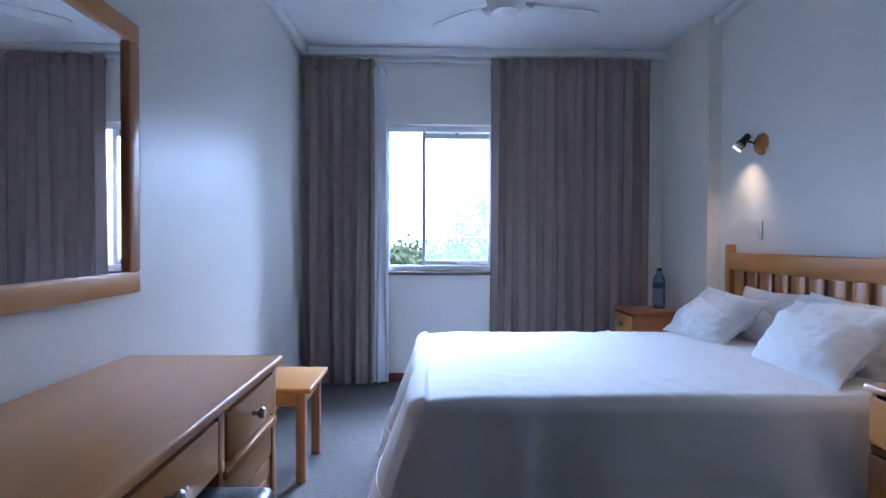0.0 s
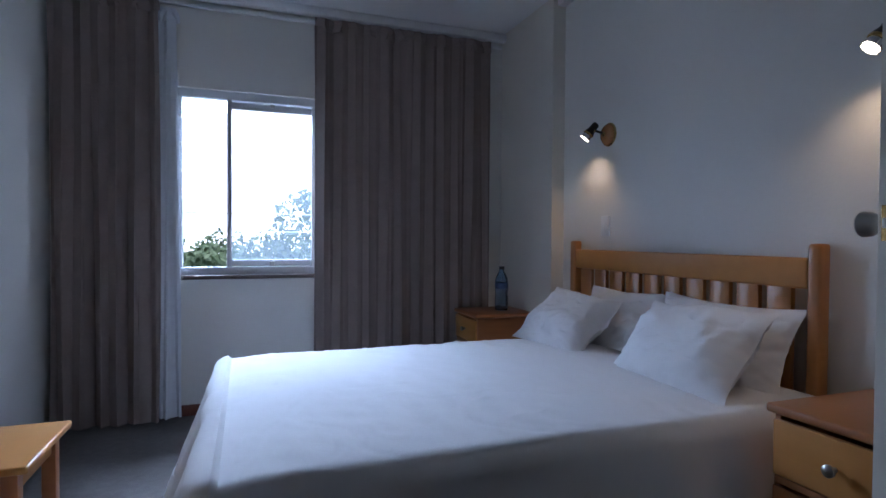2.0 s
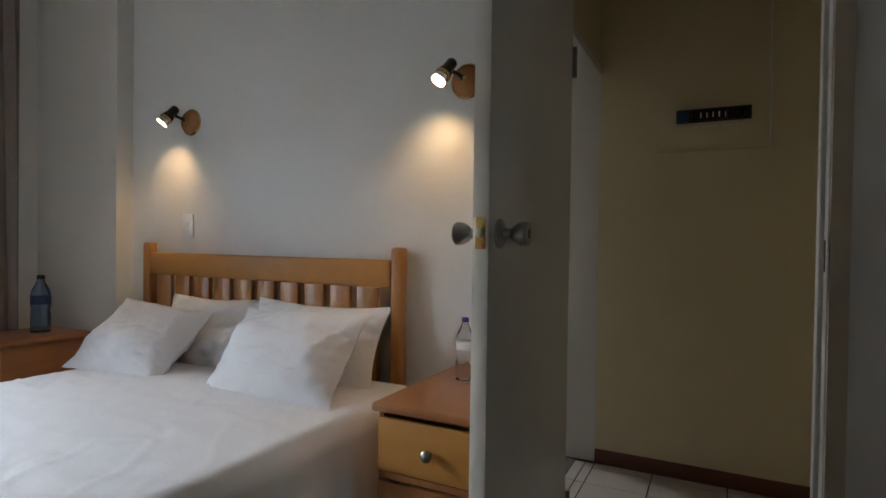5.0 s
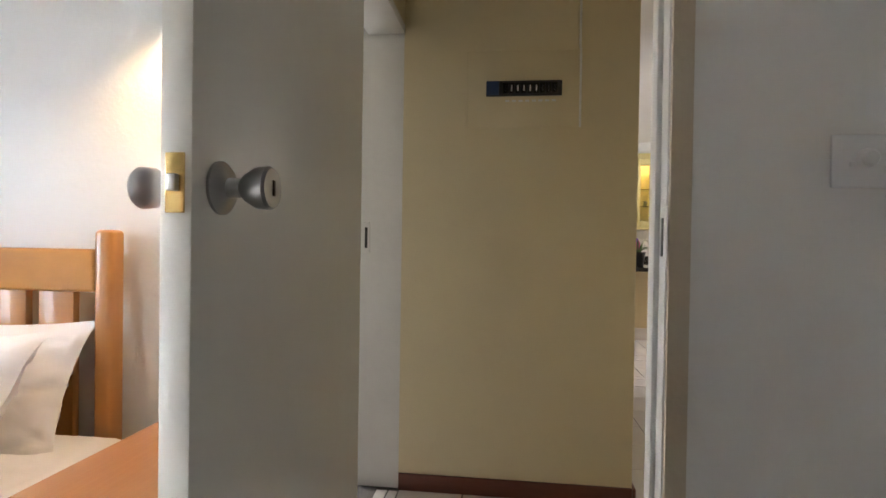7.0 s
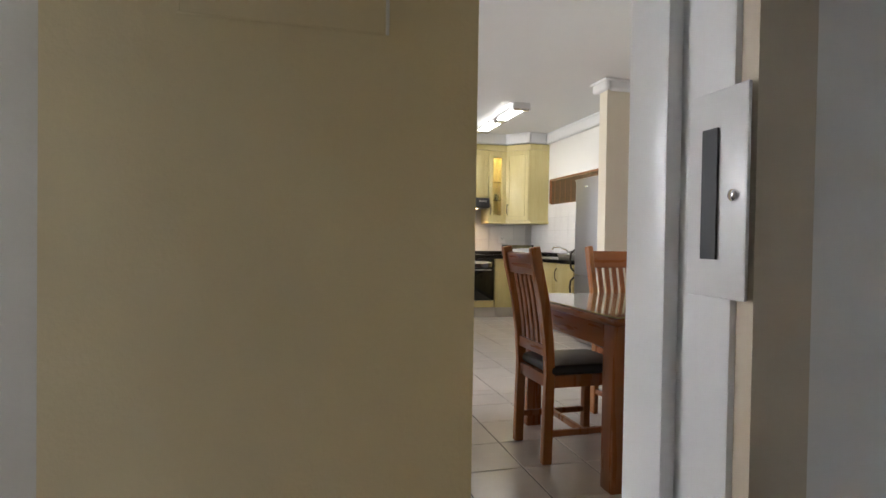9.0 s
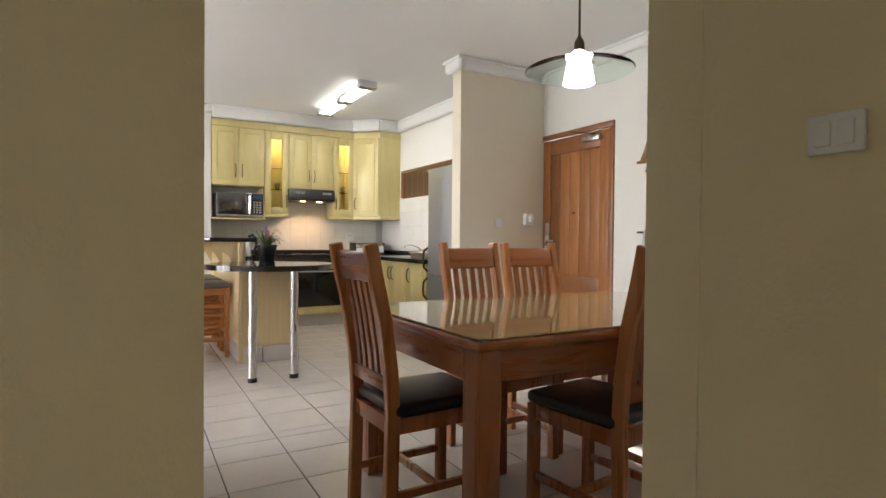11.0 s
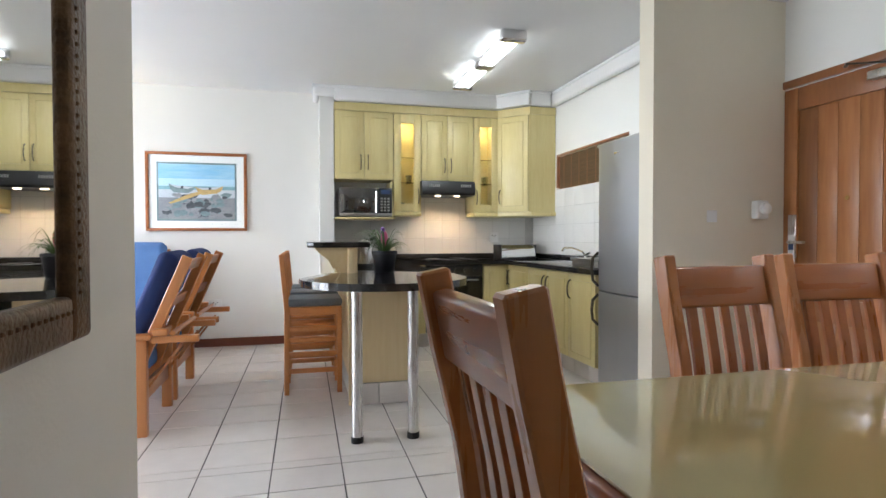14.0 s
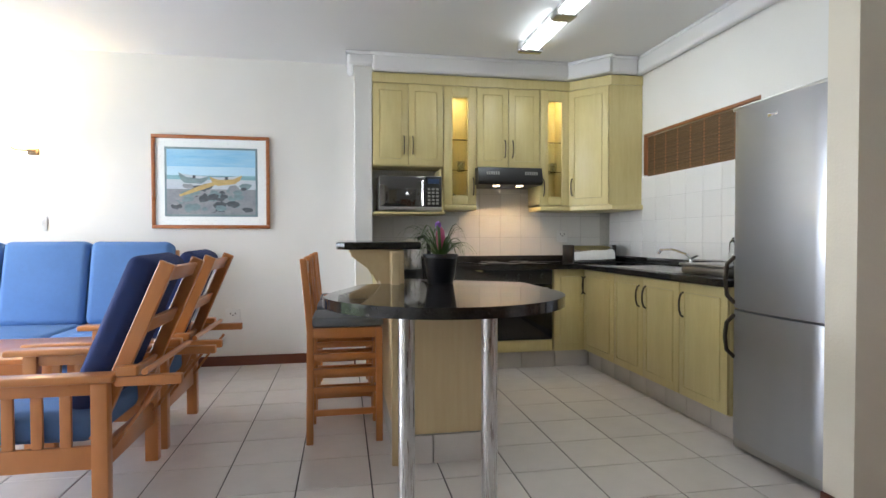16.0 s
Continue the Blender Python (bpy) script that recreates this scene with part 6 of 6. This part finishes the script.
def armchair(m):
    """A reclining wooden armchair that faces local +y."""
    ob = thing("armchair", m, "orange wood reclining armchair with blue canvas cushions, the back one coloured as in shade", "armchair", "armchairs")
    W = 0.29
    for s in (-1, 1):
        part("front_leg", B(s * W - 0.025, s * W + 0.025, 0.50, 0.56, 0, 0.54, 0.004), ORANGEWOOD, ob)
        part("rear_leg", B(s * W - 0.025, s * W + 0.025, -0.03, 0.03, 0, 0.54, 0.004), ORANGEWOOD, ob)
        part("arm_rest", B(s * W - 0.045, s * W + 0.045, -0.06, 0.64, 0.54, 0.572, 0.012, 3), ORANGEWOOD, ob)
        part("rear_extension", B(s * W - 0.02, s * W + 0.02, -0.30, -0.055, 0.52, 0.56, 0.006), ORANGEWOOD, ob)
        part("notch_block", B(s * W - 0.028, s * W + 0.028, -0.14, -0.06, 0.56, 0.60, 0.008), ORANGEWOOD, ob)
        part("side_rail", B(s * W - 0.012, s * W + 0.012, 0.03, 0.50, 0.20, 0.29, 0.003), ORANGEWOOD, ob)
        part("upper_rail", B(s * W - 0.012, s * W + 0.012, 0.03, 0.50, 0.49, 0.54, 0.003), ORANGEWOOD, ob)
        for k in range(4):
            part("side_slat", B(s * W - 0.008, s * W + 0.008, 0.105 + k * 0.10, 0.145 + k * 0.10, 0.288, 0.492, 0.002), ORANGEWOOD, ob)
        part("recline_strut", sweep([(s * (W - 0.05), -0.02, 0.26), (s * (W - 0.05), -0.20, 0.50)], 0.014, 0.014, up=(1, 0, 0)), SALIGNAL, ob)
        part("back_post", sweep([(s * (W - 0.055), 0.06, 0.30), (s * (W - 0.055), -0.235, 1.0)], 0.06, 0.03, up=(1, 0, 0)), ORANGEWOOD, ob)
    part("rear_rail", B(-W + 0.02, W - 0.02, -0.012, 0.012, 0.19, 0.29, 0.003), ORANGEWOOD, ob)
    part("front_rail", B(-W + 0.02, W - 0.02, 0.515, 0.54, 0.20, 0.29, 0.003), ORANGEWOOD, ob)
    part("recline_bar", T((-W - 0.02, -0.165, 0.575), (W + 0.02, -0.165, 0.575), 0.013, seg=12), ORANGEWOOD, ob)
    for f in (0.30, 0.62, 0.93):
        y, z = 0.06 - 0.295 * f, 0.30 + 0.70 * f
        part("back_slat", B(-W + 0.06, W - 0.06, -0.009, 0.009, -0.033, 0.033, 0.003, turn=Matrix.Translation((0, y, z)) @ pose(0, 0, 0, 23)), ORANGEWOOD, ob)
    slab_cushion("back_cushion", -0.225, 0.225, 0.025, 0.145, 0.0, 0.68, BLUESHADE, ob, 0.045, turn=Matrix.Translation((0, 0.045, 0.36)) @ pose(0, 0, 0, 22.5))
    slab_cushion("seat_cushion", -0.26, 0.26, 0.04, 0.58, 0.29, 0.42, BLUE, ob, 0.045)
    return ob


ac = armchair(at(6.93, 1.36, 0))
copy_thing(ac, at(7.66, 1.36, 0))
ct = thing("coffee_table", at(7.72, 2.42, 0), "orange wood coffee table with a slatted base", "coffee table")
part("top", B(-0.30, 0.34, -0.55, 0.45, 0.455, 0.485, 0.008), ORANGEWOOD, ct)
for sx in (-0.25, 0.29):
    for sy in (-0.48, 0.38):
        part("leg", B(sx - 0.028, sx + 0.028, sy - 0.028, sy + 0.028, 0, 0.455, 0.004), ORANGEWOOD, ct)
for sx in (-0.25, 0.29):
    part("apron", B(sx - 0.01, sx + 0.01, -0.45, 0.35, 0.385, 0.455, 0.002), ORANGEWOOD, ct)
for sy in (-0.48, 0.38):
    part("apron", B(-0.22, 0.26, sy - 0.01, sy + 0.01, 0.385, 0.455, 0.002), ORANGEWOOD, ct)
rc = thing("remote_control", at(7.52, 2.0, 0.485, 20), "black remote control lying on the coffee table", "remote control")
part("body", B(-0.02, 0.02, -0.07, 0.07, 0, 0.016, 0.005), BLACK, rc)
part("key_pad", B(-0.014, 0.014, -0.05, 0.05, 0.0155, 0.018, 0.001), SATIN, rc)

# ---- outside the bedroom window ----
def tree(m, height, crown, seed, label):
    rng = random.Random(seed)
    ob = thing("tree", m, label, "tree", "trees outside")
    bm = tube(bmesh.new(), (0, 0, 0), (0, 0, height * 0.55), 0.25, 0.14, 10)
    for k in range(7):
        a = rng.uniform(0, 6.28)
        z = height * rng.uniform(0.35, 0.6)
        tube(bm, (0, 0, z), (crown * 0.6 * math.cos(a), crown * 0.6 * math.sin(a), z + height * rng.uniform(0.15, 0.3)), 0.09, 0.03, 7)
    part("trunk", bm, BARK, ob)
    verts, faces = [], []
    for c in range(46):
        a, r = rng.uniform(0, 6.28), crown * math.sqrt(rng.random())
        cz = height * 0.62 + (height * 0.36) * rng.random() * (1 - 0.6 * (r / crown) ** 2)
        cx, cy = r * math.cos(a), r * math.sin(a)
        cr = crown * rng.uniform(0.14, 0.28)
        for q in range(90):
            d = Vector((rng.gauss(0, 1), rng.gauss(0, 1), rng.gauss(0, 0.7))).normalized() * cr * rng.uniform(0.5, 1.05)
            p = Vector((cx, cy, cz)) + d
            s = rng.uniform(0.07, 0.15)
            u1 = Vector((rng.gauss(0, 1), rng.gauss(0, 1), rng.gauss(0, 1))).normalized() * s
            v1 = u1.orthogonal().normalized() * s * 0.55
            n = len(verts)
            verts += [p - u1, p + v1, p + u1, p - v1]
            faces.append((n, n + 1, n + 2, n + 3))
    me = bpy.data.meshes.new("crown")
    me.from_pydata(verts, [], faces)
    me.materials.append(FOLIAGE)
    cr_ob = new("crown", me)
    cr_ob.parent = ob
    return ob


tree(at(2.6, 18.5, -6), 9.2, 3.0, 1, "broad leafy garden tree outside the window")
tree(at(-1.6, 21.0, -6), 7.4, 2.6, 2, "dense green tree outside the window")
tree(at(0.6, 24.0, -6), 7.6, 2.8, 3, "dense green tree outside the window")
tree(at(-4.2, 24.0, -6), 7.3, 2.6, 4, "leafy tree outside the window")
tree(at(6.0, 23.0, -6), 8.8, 3.0, 5, "tall leafy tree outside the window")

# ---- floor and wall tiles ----
TS = 0.328
floor = structure("floor", B(1.76, 9.37, -2.49, 5.2, -0.12, -0.004), GROUT, "large cream ceramic floor tiles with dark joints")
ROOMS = [(1.762, 2.671, 0.112, 1.90), (2.671, 2.745, 0.93, 1.90), (2.671, 5.002, -2.365, 0.93), (1.99, 2.73, 1.90, 2.0), (5.002, 6.001, -2.365, 5.1), (6.001, 9.245, -1.332, 5.1), (6.001, 9.245, -2.115, -1.332)]
J = 0.003
tile_me = mesh_of("floor_tile", B(-TS / 2 + J, TS / 2 - J, -TS / 2 + J, TS / 2 - J, -0.01, 0.0, 0.002, 1), TILE)
count = 0
verts, faces = [], []
rest = bmesh.new()
for i in range(-17, 8):
    for j in range(-8, 16):
        cx, cy = 7.07 + (i + 0.5) * TS, -0.022 + (j + 0.5) * TS
        for x0, x1, y0, y1 in ROOMS:
            a0, a1, b0, b1 = max(x0, cx - TS / 2), min(x1, cx + TS / 2), max(y0, cy - TS / 2), min(y1, cy + TS / 2)
            if a1 - a0 < 0.02 or b1 - b0 < 0.02:
                continue
            whole = a1 - a0 > TS - 0.001 and b1 - b0 > TS - 0.001
            if whole and count < 300 and cx > 2.6 and cy < 3.2:
                t_ob = new("floor_tile", tile_me)
                t_ob.parent = floor
                t_ob.location = (cx, cy, 0)
                count += 1
            else:
                box(rest, a0 + J, a1 - J, b0 + J, b1 - J, -0.01, 0.0)
rest_ob = part("floor_tiles", rest, TILE, floor)
tagged(rest_ob, kind="stuff")

back = structure("wall_tiling", B(9.2475, 9.2495, -2.117, 0.183, 0.872, 1.70), WALLGROUT, "white glazed wall tiles over the worktop")
wt_me = mesh_of("wall_tile", B(-0.004, 0.0, -0.0985, 0.0985, -0.0985, 0.0985, 0.0015, 1), WALLTILE)
for k in range(11):
    for q in range(4):
        w_ob = new("wall_tile", wt_me)
        w_ob.parent = back
        w_ob.location = (9.2465, 0.083 - 0.2 * k, 1.0 - 0.0 + 0.2 * q)
side = structure("wall_tiling_side", B(6.88, 9.243, -2.1195, -2.1175, 0.872, 1.61), WALLGROUT, "white glazed wall tiles below the kitchen window")
ws_me = mesh_of("wall_tile", B(-0.0985, 0.0985, 0.0, 0.004, -0.0985, 0.0985, 0.0015, 1), WALLTILE)
for k in range(11):
    for q in range(4):
        w_ob = new("wall_tile", ws_me)
        w_ob.parent = side
        w_ob.location = (9.14 - 0.2 * k, -2.1165, 0.966 + 0.1845 * q)
        w_ob.scale = (1, 1, 0.925)
